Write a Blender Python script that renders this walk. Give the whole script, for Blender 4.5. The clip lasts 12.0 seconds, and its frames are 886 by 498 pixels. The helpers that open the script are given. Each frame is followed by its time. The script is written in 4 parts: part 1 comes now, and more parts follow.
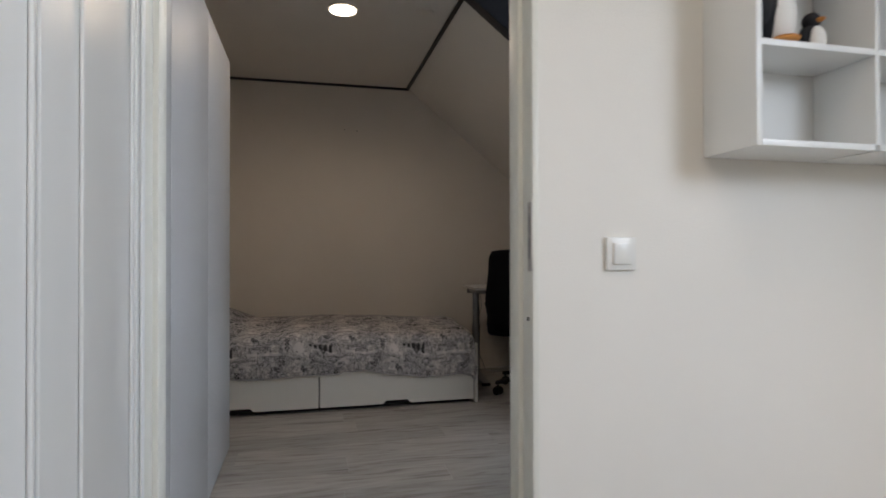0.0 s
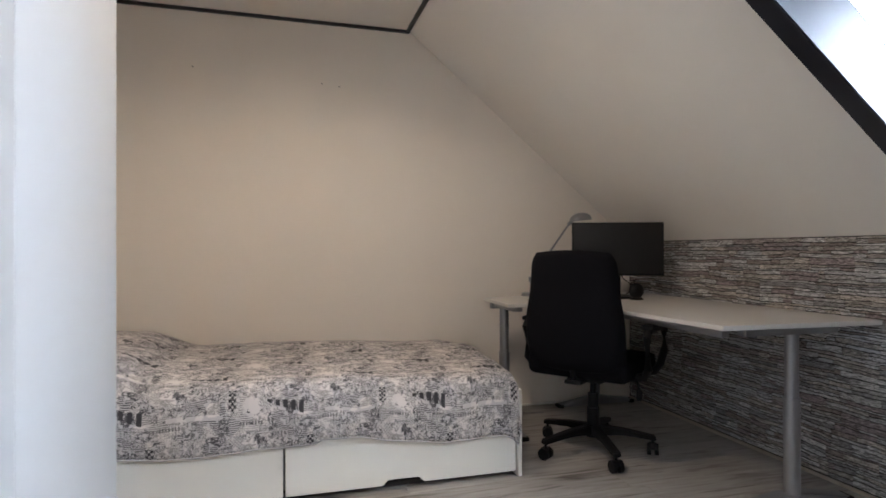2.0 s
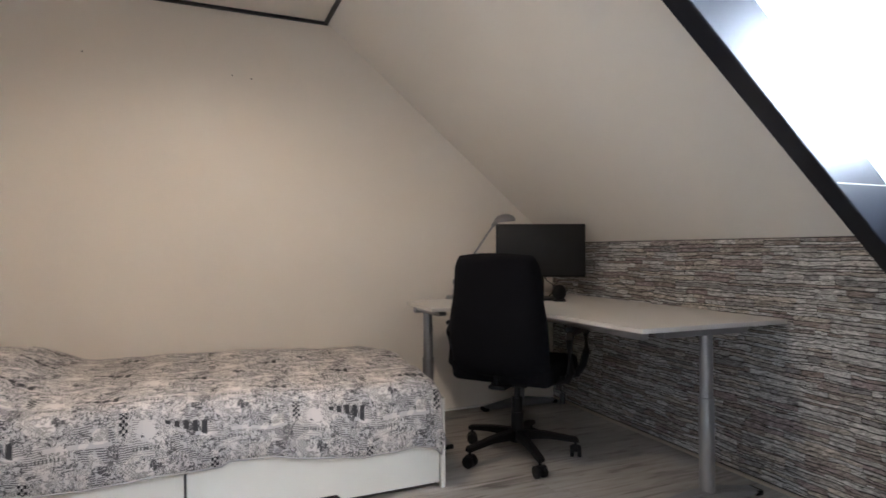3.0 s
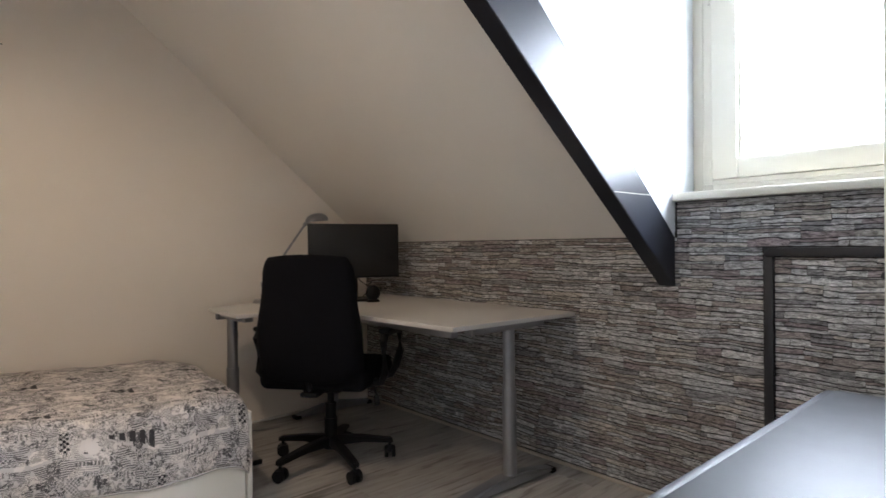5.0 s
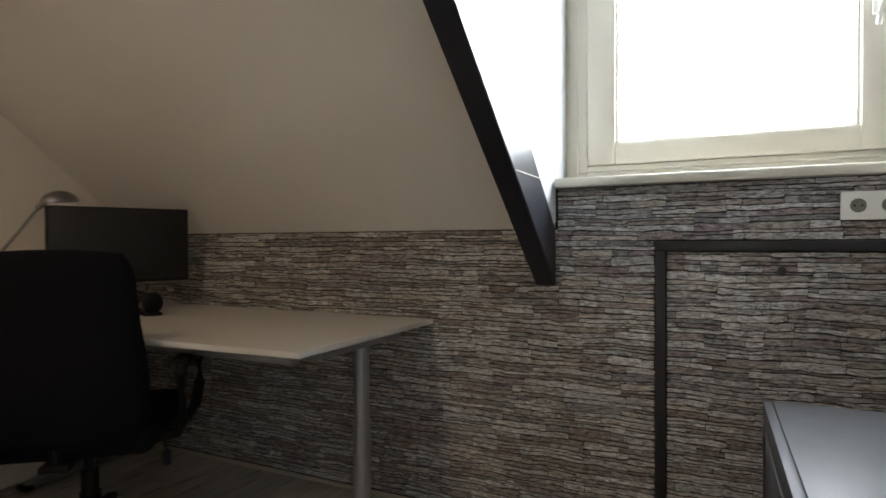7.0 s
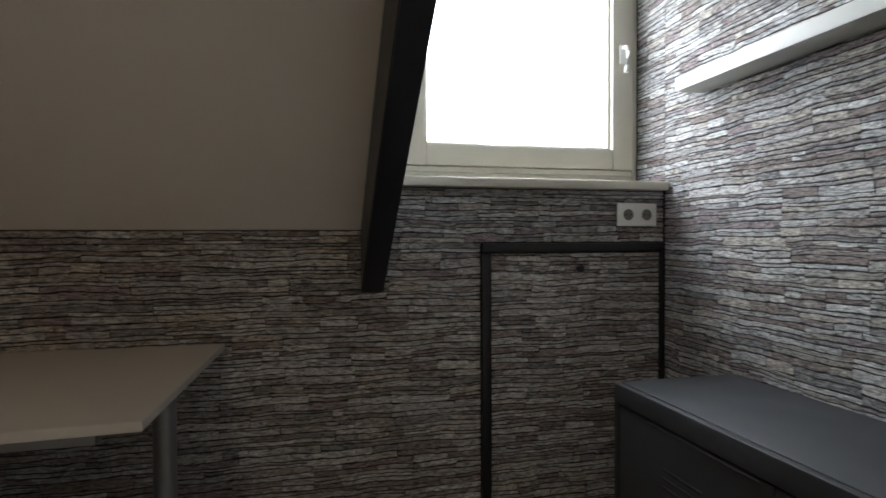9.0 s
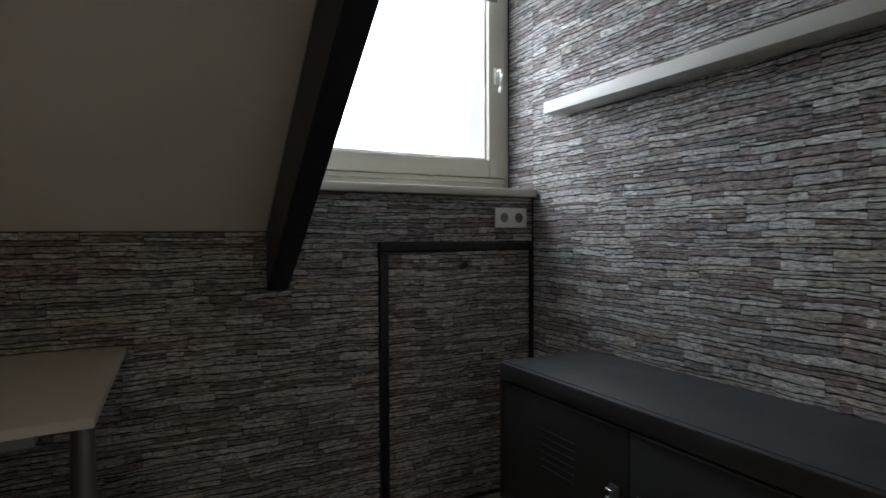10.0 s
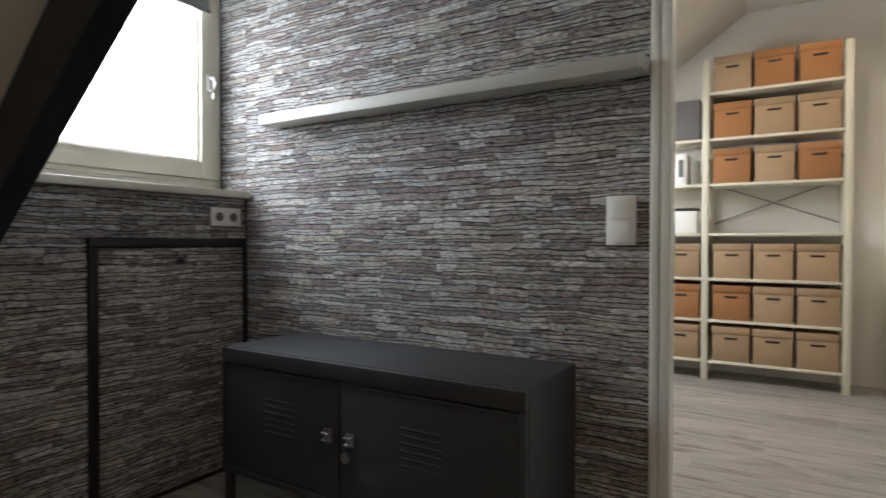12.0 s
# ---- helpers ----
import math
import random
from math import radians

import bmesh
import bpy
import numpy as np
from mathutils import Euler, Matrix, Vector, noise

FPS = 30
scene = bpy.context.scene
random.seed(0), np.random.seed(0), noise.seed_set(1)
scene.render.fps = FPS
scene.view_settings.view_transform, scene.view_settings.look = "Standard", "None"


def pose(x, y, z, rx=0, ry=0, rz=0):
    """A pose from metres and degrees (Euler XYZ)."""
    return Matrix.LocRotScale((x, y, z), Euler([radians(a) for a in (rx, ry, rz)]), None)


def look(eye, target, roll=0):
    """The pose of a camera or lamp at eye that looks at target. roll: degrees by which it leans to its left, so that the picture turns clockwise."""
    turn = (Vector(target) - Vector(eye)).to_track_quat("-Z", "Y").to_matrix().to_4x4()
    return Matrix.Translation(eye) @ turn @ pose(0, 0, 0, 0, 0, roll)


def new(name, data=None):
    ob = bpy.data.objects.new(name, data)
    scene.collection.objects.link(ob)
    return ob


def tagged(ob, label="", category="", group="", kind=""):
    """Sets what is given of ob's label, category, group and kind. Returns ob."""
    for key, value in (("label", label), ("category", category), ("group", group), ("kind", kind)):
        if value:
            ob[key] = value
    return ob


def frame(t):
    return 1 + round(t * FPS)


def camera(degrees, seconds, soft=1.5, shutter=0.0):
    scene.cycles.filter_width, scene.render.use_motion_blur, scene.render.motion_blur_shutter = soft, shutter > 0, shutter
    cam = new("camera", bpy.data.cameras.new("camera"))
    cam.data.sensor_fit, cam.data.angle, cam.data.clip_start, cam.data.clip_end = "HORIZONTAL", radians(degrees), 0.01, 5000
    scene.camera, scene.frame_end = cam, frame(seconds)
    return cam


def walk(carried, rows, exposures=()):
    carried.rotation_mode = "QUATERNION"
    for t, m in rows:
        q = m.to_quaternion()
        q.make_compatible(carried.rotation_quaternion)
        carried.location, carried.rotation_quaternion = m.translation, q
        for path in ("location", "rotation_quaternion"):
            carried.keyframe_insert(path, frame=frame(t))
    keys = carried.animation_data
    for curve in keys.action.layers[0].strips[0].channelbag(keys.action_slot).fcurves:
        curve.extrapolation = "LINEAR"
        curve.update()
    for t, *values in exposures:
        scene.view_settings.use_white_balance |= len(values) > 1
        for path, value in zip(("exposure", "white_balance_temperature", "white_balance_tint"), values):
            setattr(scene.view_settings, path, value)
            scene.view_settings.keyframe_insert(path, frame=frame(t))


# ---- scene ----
cam = camera(76.0, 12.0, soft=1.6, shutter=0.35)
PATH = [
    (0, (-0.004, 3.296, 0.978), (0.459, 5.242, 0.994), -0.1),
    (0.5, (-0.04, 3.63, 0.987), (0.386, 5.584, 1.004), 0.0),
    (1, (-0.008, 3.996, 1.0), (0.422, 5.95, 1.013), 0.1),
    (1.5, (0.002, 4.340, 0.997), (0.470, 6.285, 1.012), 0.1),
    (2, (0.053, 4.545, 1.005), (0.602, 6.469, 1.01), -0.1),
    (2.5, (0.087, 4.621, 0.999), (0.747, 6.509, 1.011), -0.2),
    (3, (0.121, 4.635, 1.025), (0.906, 6.474, 1.025), -0.4),
    (3.5, (0.134, 4.641, 1.012), (1.089, 6.398, 1.022), -0.2),
    (5.5, (0.179, 4.739, 1.042), (1.614, 6.132, 1.018), -0.5),
    (6, (0.27, 4.915, 1.018), (1.815, 6.184, 0.991), -0.2),
    (6.5, (0.352, 5.078, 1.025), (2.026, 6.172, 0.994), -0.3),
    (8.5, (0.519, 5.857, 1.016), (2.515, 5.738, 0.993), -0.1),
    (9, (0.557, 5.987, 1.034), (2.501, 5.52, 0.998), -0.2),
    (9.5, (0.524, 6.077, 1.041), (2.383, 5.34, 1.003), -0.3),
    (10, (0.436, 6.184, 1.045), (2.201, 5.244, 0.998), -0.3),
    (10.5, (0.382, 6.295, 1.025), (2.047, 5.188, 0.997), -0.3),
    (11, (0.348, 6.379, 1.025), (1.873, 5.086, 0.99), -0.1),
    (11.5, (0.305, 6.442, 1.013), (1.61, 4.927, 0.978), 0.0),
    (12, (0.241, 6.484, 1.014), (1.279, 4.775, 0.985), 0.1),
]
EXPOSURES = [(0, 2.12, 6080, 12), (0.5, 2.36, 6100, 12), (1.0, 2.85, 6000, 12), (1.5, 3.42, 5900, 12), (2.5, 3.98, 5800, 12), (3.5, 3.98, 5800, 12), (5.5, 3.50, 6400, 13),
             (6.5, 3.22, 6750, 11), (8.5, 2.56, 6800, 10), (9.5, 1.72, 6450, 10), (10.5, 1.3, 6500, 10), (11.0, 1.3, 6450, 10), (11.5, 1.62, 6600, 9), (12, 2.08, 6700, 11)]
walk(cam, [(t, look(eye, target, roll)) for t, eye, target, roll in PATH], EXPOSURES)

# ---- world and lights ----
world = bpy.data.worlds.new("world")
scene.world = world
world.use_nodes = True
wn = world.node_tree
sky = wn.nodes.new("ShaderNodeTexSky")
sky.sky_type, sky.sun_disc = "NISHITA", False
sky.sun_elevation, sky.sun_rotation = radians(42), radians(200)
sky.dust_density = 4.0
wn.nodes["Background"].inputs["Strength"].default_value = 0.15
wn.links.new(sky.outputs[0], wn.nodes["Background"].inputs[0])


def lamp(name, kind, energy, colour, m, **more):
    data = bpy.data.lights.new(name, kind)
    data.energy, data.color = energy, colour
    for key, value in more.items():
        if key == "size":
            data.size = value
        elif key == "size_y":
            data.shape, data.size_y = "RECTANGLE", value
        elif key == "angle":
            data.angle = value
        elif key == "radius":
            data.shadow_soft_size = value
        elif key == "spot":
            data.spot_size, data.spot_blend = value, 0.6
    ob = new(name, data)
    ob.matrix_world = m
    return ob


CEIL_A, CEIL_B = 2.345, 2.75
lamp("sun", "SUN", 1.0, (1.0, 0.96, 0.9), look((0, 0, 10), (0.2, 0.6, 9.3)), angle=radians(12))
lamp("bedroom_window_light", "AREA", 7.6, (0.84, 0.92, 1.0), look((2.72, 5.215, 1.86), (1.22, 5.215, 1.12)), size=0.92, size_y=0.92)
lamp("landing_window_light", "AREA", 12, (0.84, 0.92, 1.0), look((1.75, 2.75, 2.0), (0.0, 2.9, 0.9)), size=0.9, size_y=1.1)
lamp("downlight_light", "SPOT", 3.9, (1.0, 0.78, 0.55), look((0.185, 6.50, 2.32), (0.185, 6.50, 0)), radius=0.07, spot=radians(165))
for k, (lx, ly) in enumerate([(0.1, 2.5), (-0.6, 3.2), (0.3, 3.6)]):
    lamp("landing_downlight_light", "SPOT", 3.8, (1.0, 0.86, 0.70), look((lx, ly, CEIL_B - 0.03), (lx, ly, 0)), radius=0.05, spot=radians(150))


# ---- materials ----
def mat(name, colour=(0.8, 0.8, 0.8), rough=0.6, metal=0.0, var=0.06, scale=6.0, bump=0.0, bump_scale=300.0, stretch=None, coat=0.0, spec=0.5, random_value=0.0):
    m = bpy.data.materials.new(name)
    m.use_nodes = True
    t = m.node_tree
    b = t.nodes["Principled BSDF"]
    b.inputs["Metallic"].default_value = metal
    b.inputs["Roughness"].default_value = rough
    b.inputs["Coat Weight"].default_value = coat
    b.inputs["Specular IOR Level"].default_value = spec
    tc = t.nodes.new("ShaderNodeTexCoord")
    mp = t.nodes.new("ShaderNodeMapping")
    mp.inputs["Scale"].default_value = stretch or (1, 1, 1)
    t.links.new(tc.outputs["Object"], mp.inputs[0])
    n1 = t.nodes.new("ShaderNodeTexNoise")
    n1.inputs["Scale"].default_value, n1.inputs["Detail"].default_value = scale, 5
    n2 = t.nodes.new("ShaderNodeTexNoise")
    n2.inputs["Scale"].default_value, n2.inputs["Detail"].default_value = bump_scale, 3
    t.links.new(mp.outputs[0], n1.inputs[0])
    t.links.new(mp.outputs[0], n2.inputs[0])
    ramp = t.nodes.new("ShaderNodeMapRange")
    ramp.inputs[3].default_value, ramp.inputs[4].default_value = 1 - var * 2, 1 + var
    t.links.new(n1.outputs[0], ramp.inputs[0])
    hsv = t.nodes.new("ShaderNodeHueSaturation")
    hsv.inputs["Color"].default_value = (*colour, 1)
    val = ramp.outputs[0]
    if random_value:
        info = t.nodes.new("ShaderNodeObjectInfo")
        r = t.nodes.new("ShaderNodeMapRange")
        r.inputs[3].default_value, r.inputs[4].default_value = 1 - random_value, 1 + random_value
        t.links.new(info.outputs["Random"], r.inputs[0])
        mul = t.nodes.new("ShaderNodeMath")
        mul.operation = "MULTIPLY"
        t.links.new(val, mul.inputs[0])
        t.links.new(r.outputs[0], mul.inputs[1])
        val = mul.outputs[0]
    t.links.new(val, hsv.inputs["Value"])
    t.links.new(hsv.outputs[0], b.inputs["Base Color"])
    rr = t.nodes.new("ShaderNodeMapRange")
    rr.inputs[3].default_value, rr.inputs[4].default_value = max(0.02, rough - 0.08), min(1, rough + 0.08)
    t.links.new(n1.outputs[0], rr.inputs[0])
    t.links.new(rr.outputs[0], b.inputs["Roughness"])
    if bump:
        bp = t.nodes.new("ShaderNodeBump")
        bp.inputs["Strength"].default_value, bp.inputs["Distance"].default_value = bump, 0.002
        t.links.new(n2.outputs[0], bp.inputs["Height"])
        t.links.new(bp.outputs[0], b.inputs["Normal"])
    return m


def stone_material():
    m = bpy.data.materials.new("slate_relief")
    m.use_nodes = True
    t = m.node_tree
    b = t.nodes["Principled BSDF"]
    b.inputs["Roughness"].default_value = 0.78
    b.inputs["Specular IOR Level"].default_value = 0.22
    geo, info = t.nodes.new("ShaderNodeNewGeometry"), t.nodes.new("ShaderNodeObjectInfo")
    add = t.nodes.new("ShaderNodeMath")
    t.links.new(geo.outputs["Random Per Island"], add.inputs[0])
    t.links.new(info.outputs["Random"], add.inputs[1])
    fr = t.nodes.new("ShaderNodeMath")
    fr.operation = "FRACT"
    t.links.new(add.outputs[0], fr.inputs[0])
    ramp = t.nodes.new("ShaderNodeValToRGB")
    ramp.color_ramp.interpolation = "CONSTANT"
    tones = [(0.348, 0.335, 0.323), (0.487, 0.472, 0.457), (0.241, 0.204, 0.190), (0.405, 0.402, 0.405), (0.437, 0.398, 0.356), (0.233, 0.227, 0.230), (0.511, 0.507, 0.499), (0.290, 0.257, 0.242), (0.388, 0.375, 0.369), (0.270, 0.228, 0.230), (0.453, 0.447, 0.442), (0.331, 0.308, 0.280)]
    el = ramp.color_ramp.elements
    el[0].position, el[0].color = 0, (*tones[0], 1)
    el[1].position, el[1].color = 1 / 12, (*tones[1], 1)
    for k in range(2, 12):
        e = el.new(k / 12)
        e.color = (*tones[k], 1)
    t.links.new(fr.outputs[0], ramp.inputs[0])
    mp = t.nodes.new("ShaderNodeMapping")
    mp.inputs["Scale"].default_value = (1, 1, 5.0)
    t.links.new(geo.outputs["Position"], mp.inputs[0])
    n1, n2, n3 = (t.nodes.new("ShaderNodeTexNoise") for _ in range(3))
    n1.inputs["Scale"].default_value, n1.inputs["Detail"].default_value, n1.inputs["Distortion"].default_value = 42, 10, 0.6
    n2.inputs["Scale"].default_value, n2.inputs["Detail"].default_value = 70, 6
    n3.inputs["Scale"].default_value, n3.inputs["Detail"].default_value, n3.inputs["Distortion"].default_value = 22, 8, 1.6
    for one in (n1, n2, n3):
        t.links.new(mp.outputs[0], one.inputs[0])
    mr = t.nodes.new("ShaderNodeMapRange")
    mr.inputs[1].default_value, mr.inputs[2].default_value = 0.30, 0.68
    mr.inputs[3].default_value, mr.inputs[4].default_value = 0.32, 1.58
    t.links.new(n1.outputs[0], mr.inputs[0])
    crack = t.nodes.new("ShaderNodeMath")
    crack.operation = "SUBTRACT"
    crack.inputs[1].default_value = 0.5
    t.links.new(n3.outputs[0], crack.inputs[0])
    size = t.nodes.new("ShaderNodeMath")
    size.operation = "ABSOLUTE"
    t.links.new(crack.outputs[0], size.inputs[0])
    line = t.nodes.new("ShaderNodeMapRange")
    line.inputs[1].default_value, line.inputs[2].default_value = 0.006, 0.028
    line.inputs[3].default_value, line.inputs[4].default_value = 0.30, 1.06
    t.links.new(size.outputs[0], line.inputs[0])
    both = t.nodes.new("ShaderNodeMath")
    both.operation = "MULTIPLY"
    t.links.new(mr.outputs[0], both.inputs[0])
    t.links.new(line.outputs[0], both.inputs[1])
    mul = t.nodes.new("ShaderNodeMix")
    mul.data_type, mul.blend_type = "RGBA", "MULTIPLY"
    mul.inputs[0].default_value = 1
    t.links.new(ramp.outputs[0], mul.inputs[6])
    t.links.new(both.outputs[0], mul.inputs[7])
    t.links.new(mul.outputs[2], b.inputs["Base Color"])
    bp = t.nodes.new("ShaderNodeBump")
    bp.inputs["Strength"].default_value, bp.inputs["Distance"].default_value = 0.6, 0.002
    t.links.new(n2.outputs[0], bp.inputs["Height"])
    t.links.new(bp.outputs[0], b.inputs["Normal"])
    return m


def plank_material():
    m = mat("pale_laminate", (0.50, 0.46, 0.41), 0.34, var=0.0, spec=0.4)
    t = m.node_tree
    b = t.nodes["Principled BSDF"]
    info = t.nodes.new("ShaderNodeObjectInfo")
    tc, mp = t.nodes.new("ShaderNodeTexCoord"), t.nodes.new("ShaderNodeMapping")
    comb = t.nodes.new("ShaderNodeCombineXYZ")
    sc = t.nodes.new("ShaderNodeMath")
    sc.operation = "MULTIPLY"
    sc.inputs[1].default_value = 37.0
    t.links.new(info.outputs["Random"], sc.inputs[0])
    t.links.new(sc.outputs[0], comb.inputs[0])
    t.links.new(sc.outputs[0], comb.inputs[2])
    t.links.new(comb.outputs[0], mp.inputs["Location"])
    mp.inputs["Scale"].default_value = (1.1, 9.0, 1)
    t.links.new(tc.outputs["Object"], mp.inputs[0])
    n1, n2 = t.nodes.new("ShaderNodeTexNoise"), t.nodes.new("ShaderNodeTexNoise")
    n1.inputs["Scale"].default_value, n1.inputs["Detail"].default_value, n1.inputs["Distortion"].default_value = 2.6, 7, 1.2
    n2.inputs["Scale"].default_value, n2.inputs["Detail"].default_value = 14, 6
    t.links.new(mp.outputs[0], n1.inputs[0])
    t.links.new(mp.outputs[0], n2.inputs[0])
    r1 = t.nodes.new("ShaderNodeValToRGB")
    r1.color_ramp.elements[0].position, r1.color_ramp.elements[0].color = 0.28, (0.12, 0.10, 0.085, 1)
    r1.color_ramp.elements[1].position, r1.color_ramp.elements[1].color = 0.62, (0.40, 0.375, 0.345, 1)
    e = r1.color_ramp.elements.new(0.42)
    e.color = (0.31, 0.285, 0.255, 1)
    t.links.new(n1.outputs[0], r1.inputs[0])
    mr = t.nodes.new("ShaderNodeMapRange")
    mr.inputs[3].default_value, mr.inputs[4].default_value = 0.82, 1.14
    t.links.new(n2.outputs[0], mr.inputs[0])
    r2 = t.nodes.new("ShaderNodeMapRange")
    r2.inputs[3].default_value, r2.inputs[4].default_value = 0.86, 1.10
    t.links.new(info.outputs["Random"], r2.inputs[0])
    mm = t.nodes.new("ShaderNodeMath")
    mm.operation = "MULTIPLY"
    t.links.new(mr.outputs[0], mm.inputs[0])
    t.links.new(r2.outputs[0], mm.inputs[1])
    mul = t.nodes.new("ShaderNodeMix")
    mul.data_type, mul.blend_type = "RGBA", "MULTIPLY"
    mul.inputs[0].default_value = 1
    t.links.new(r1.outputs[0], mul.inputs[6])
    t.links.new(mm.outputs[0], mul.inputs[7])
    t.links.new(mul.outputs[2], b.inputs["Base Color"])
    bp = t.nodes.new("ShaderNodeBump")
    bp.inputs["Strength"].default_value, bp.inputs["Distance"].default_value = 0.15, 0.001
    t.links.new(n2.outputs[0], bp.inputs["Height"])
    t.links.new(bp.outputs[0], b.inputs["Normal"])
    return m


def duvet_material():
    """White cotton printed with patches of small black drawings, in a repeat of 0.58 m."""
    m = mat("printed_cotton", (0.7, 0.68, 0.66), 0.9, var=0.03, spec=0.2)
    t = m.node_tree
    b = t.nodes["Principled BSDF"]
    N, L = t.nodes.new, t.links.new

    def math_(op, a, c=None, d=None):
        n = N("ShaderNodeMath")
        n.operation = op
        for k, v in enumerate((a, c, d)):
            if v is None:
                continue
            if isinstance(v, (int, float)):
                n.inputs[k].default_value = v
            else:
                L(v, n.inputs[k])
        return n.outputs[0]

    uv = N("ShaderNodeUVMap")
    uv.uv_map = "cloth"
    sep = N("ShaderNodeSeparateXYZ")
    L(uv.outputs[0], sep.inputs[0])
    u0, v0 = sep.outputs[0], sep.outputs[1]
    row = math_("FLOOR", math_("DIVIDE", v0, 0.17))
    u = math_("FLOORED_MODULO", math_("ADD", u0, math_("MULTIPLY", row, 0.29)), 0.58)
    v = math_("FLOORED_MODULO", v0, 0.17)
    comb = N("ShaderNodeCombineXYZ")
    L(u, comb.inputs[0]), L(v, comb.inputs[1])
    p = comb.outputs[0]
    # patches
    vor = N("ShaderNodeTexVoronoi")
    vor.distance = "CHEBYCHEV"
    vor.inputs["Scale"].default_value = 24
    L(p, vor.inputs[0])
    csep = N("ShaderNodeSeparateColor")
    L(vor.outputs["Color"], csep.inputs[0])
    pick, pick2 = csep.outputs[0], csep.outputs[1]
    # patterns
    w1 = N("ShaderNodeTexWave")
    w1.bands_direction = "X"
    w1.inputs["Scale"].default_value, w1.inputs["Distortion"].default_value, w1.inputs["Detail"].default_value = 52, 16, 4
    L(p, w1.inputs[0])
    w2 = N("ShaderNodeTexWave")
    w2.bands_direction = "Y"
    w2.inputs["Scale"].default_value, w2.inputs["Distortion"].default_value = 50, 3.0
    L(p, w2.inputs[0])
    ch = N("ShaderNodeTexChecker")
    ch.inputs["Scale"].default_value = 170
    L(p, ch.inputs[0])
    no = N("ShaderNodeTexNoise")
    no.inputs["Scale"].default_value, no.inputs["Detail"].default_value, no.inputs["Distortion"].default_value = 110, 4, 1.2
    L(p, no.inputs[0])
    vo = N("ShaderNodeTexVoronoi")
    vo.feature = "DISTANCE_TO_EDGE"
    vo.inputs["Scale"].default_value = 130
    L(p, vo.inputs[0])
    a1 = math_("MULTIPLY", math_("LESS_THAN", w1.outputs[1], 0.50), math_("LESS_THAN", pick, 0.30))
    a2 = math_("MULTIPLY", math_("LESS_THAN", w2.outputs[1], 0.5), math_("MULTIPLY", math_("GREATER_THAN", pick, 0.30), math_("LESS_THAN", pick, 0.48)))
    a3 = math_("MULTIPLY", ch.outputs[1], math_("MULTIPLY", math_("GREATER_THAN", pick, 0.48), math_("LESS_THAN", pick, 0.56)))
    a4 = math_("MULTIPLY", math_("LESS_THAN", vo.outputs[0], 0.11), math_("MULTIPLY", math_("GREATER_THAN", pick, 0.56), math_("LESS_THAN", pick, 0.78)))
    a5 = math_("MULTIPLY", math_("GREATER_THAN", no.outputs[0], 0.50), math_("GREATER_THAN", pick, 0.70))
    ink = math_("MAXIMUM", math_("MAXIMUM", a1, a2), math_("MAXIMUM", a3, math_("MAXIMUM", a4, a5)))
    brk = N("ShaderNodeTexNoise")
    brk.inputs["Scale"].default_value, brk.inputs["Detail"].default_value = 46, 2
    L(p, brk.inputs[0])
    ink = math_("MULTIPLY", ink, math_("GREATER_THAN", brk.outputs[0], 0.40))
    ink = math_("MULTIPLY", ink, math_("ADD", 0.48, math_("MULTIPLY", pick2, 0.42)))
    # a row of heavy bars under a slanting roof line
    bu = math_("SUBTRACT", u, 0.10)
    barx = math_("LESS_THAN", math_("FLOORED_MODULO", bu, 0.030), 0.018)
    inx = math_("MULTIPLY", math_("GREATER_THAN", bu, 0.0), math_("LESS_THAN", bu, 0.15))
    mid = math_("SUBTRACT", 0.105, math_("MULTIPLY", bu, 0.22))
    hgt = math_("ADD", 0.005, math_("MULTIPLY", bu, 0.13))
    iny = math_("LESS_THAN", math_("ABSOLUTE", math_("SUBTRACT", v, mid)), hgt)
    bars = math_("MULTIPLY", math_("MULTIPLY", barx, inx), iny)
    # little lettering-like ticks along a line
    tick = math_("MULTIPLY", math_("LESS_THAN", math_("FLOORED_MODULO", u, 0.011), 0.006), math_("MULTIPLY", math_("LESS_THAN", math_("ABSOLUTE", math_("SUBTRACT", v, 0.035)), 0.006), math_("LESS_THAN", math_("FLOORED_MODULO", u, 0.29), 0.085)))
    blot = math_("MULTIPLY", math_("GREATER_THAN", brk.outputs[0], 0.625), math_("GREATER_THAN", no.outputs[0], 0.50))
    # strip of black checks and a plain white band
    cell = math_("ADD", math_("FLOOR", math_("DIVIDE", u, 0.009)), math_("FLOOR", math_("DIVIDE", v, 0.009)))
    odd = math_("GREATER_THAN", math_("FLOORED_MODULO", cell, 2.0), 0.5)
    strip = math_("MULTIPLY", math_("LESS_THAN", math_("ABSOLUTE", math_("SUBTRACT", u, 0.553)), 0.0135), math_("LESS_THAN", math_("ABSOLUTE", math_("SUBTRACT", v, 0.11)), 0.036))
    strip = math_("MULTIPLY", strip, odd)
    band = math_("MULTIPLY", math_("LESS_THAN", math_("ABSOLUTE", math_("SUBTRACT", u, 0.42)), 0.10), math_("LESS_THAN", math_("ABSOLUTE", math_("SUBTRACT", v, 0.062)), 0.007))
    ink = math_("MULTIPLY", ink, math_("SUBTRACT", 1.0, band))
    # open white motif
    du = math_("SUBTRACT", u, 0.045)
    dv = math_("SUBTRACT", v, 0.085)
    rad = math_("SQRT", math_("ADD", math_("MULTIPLY", du, du), math_("MULTIPLY", dv, dv)))
    clear = math_("GREATER_THAN", math_("ADD", rad, math_("MULTIPLY", no.outputs[0], 0.05)), 0.058)
    ink = math_("MULTIPLY", ink, clear)
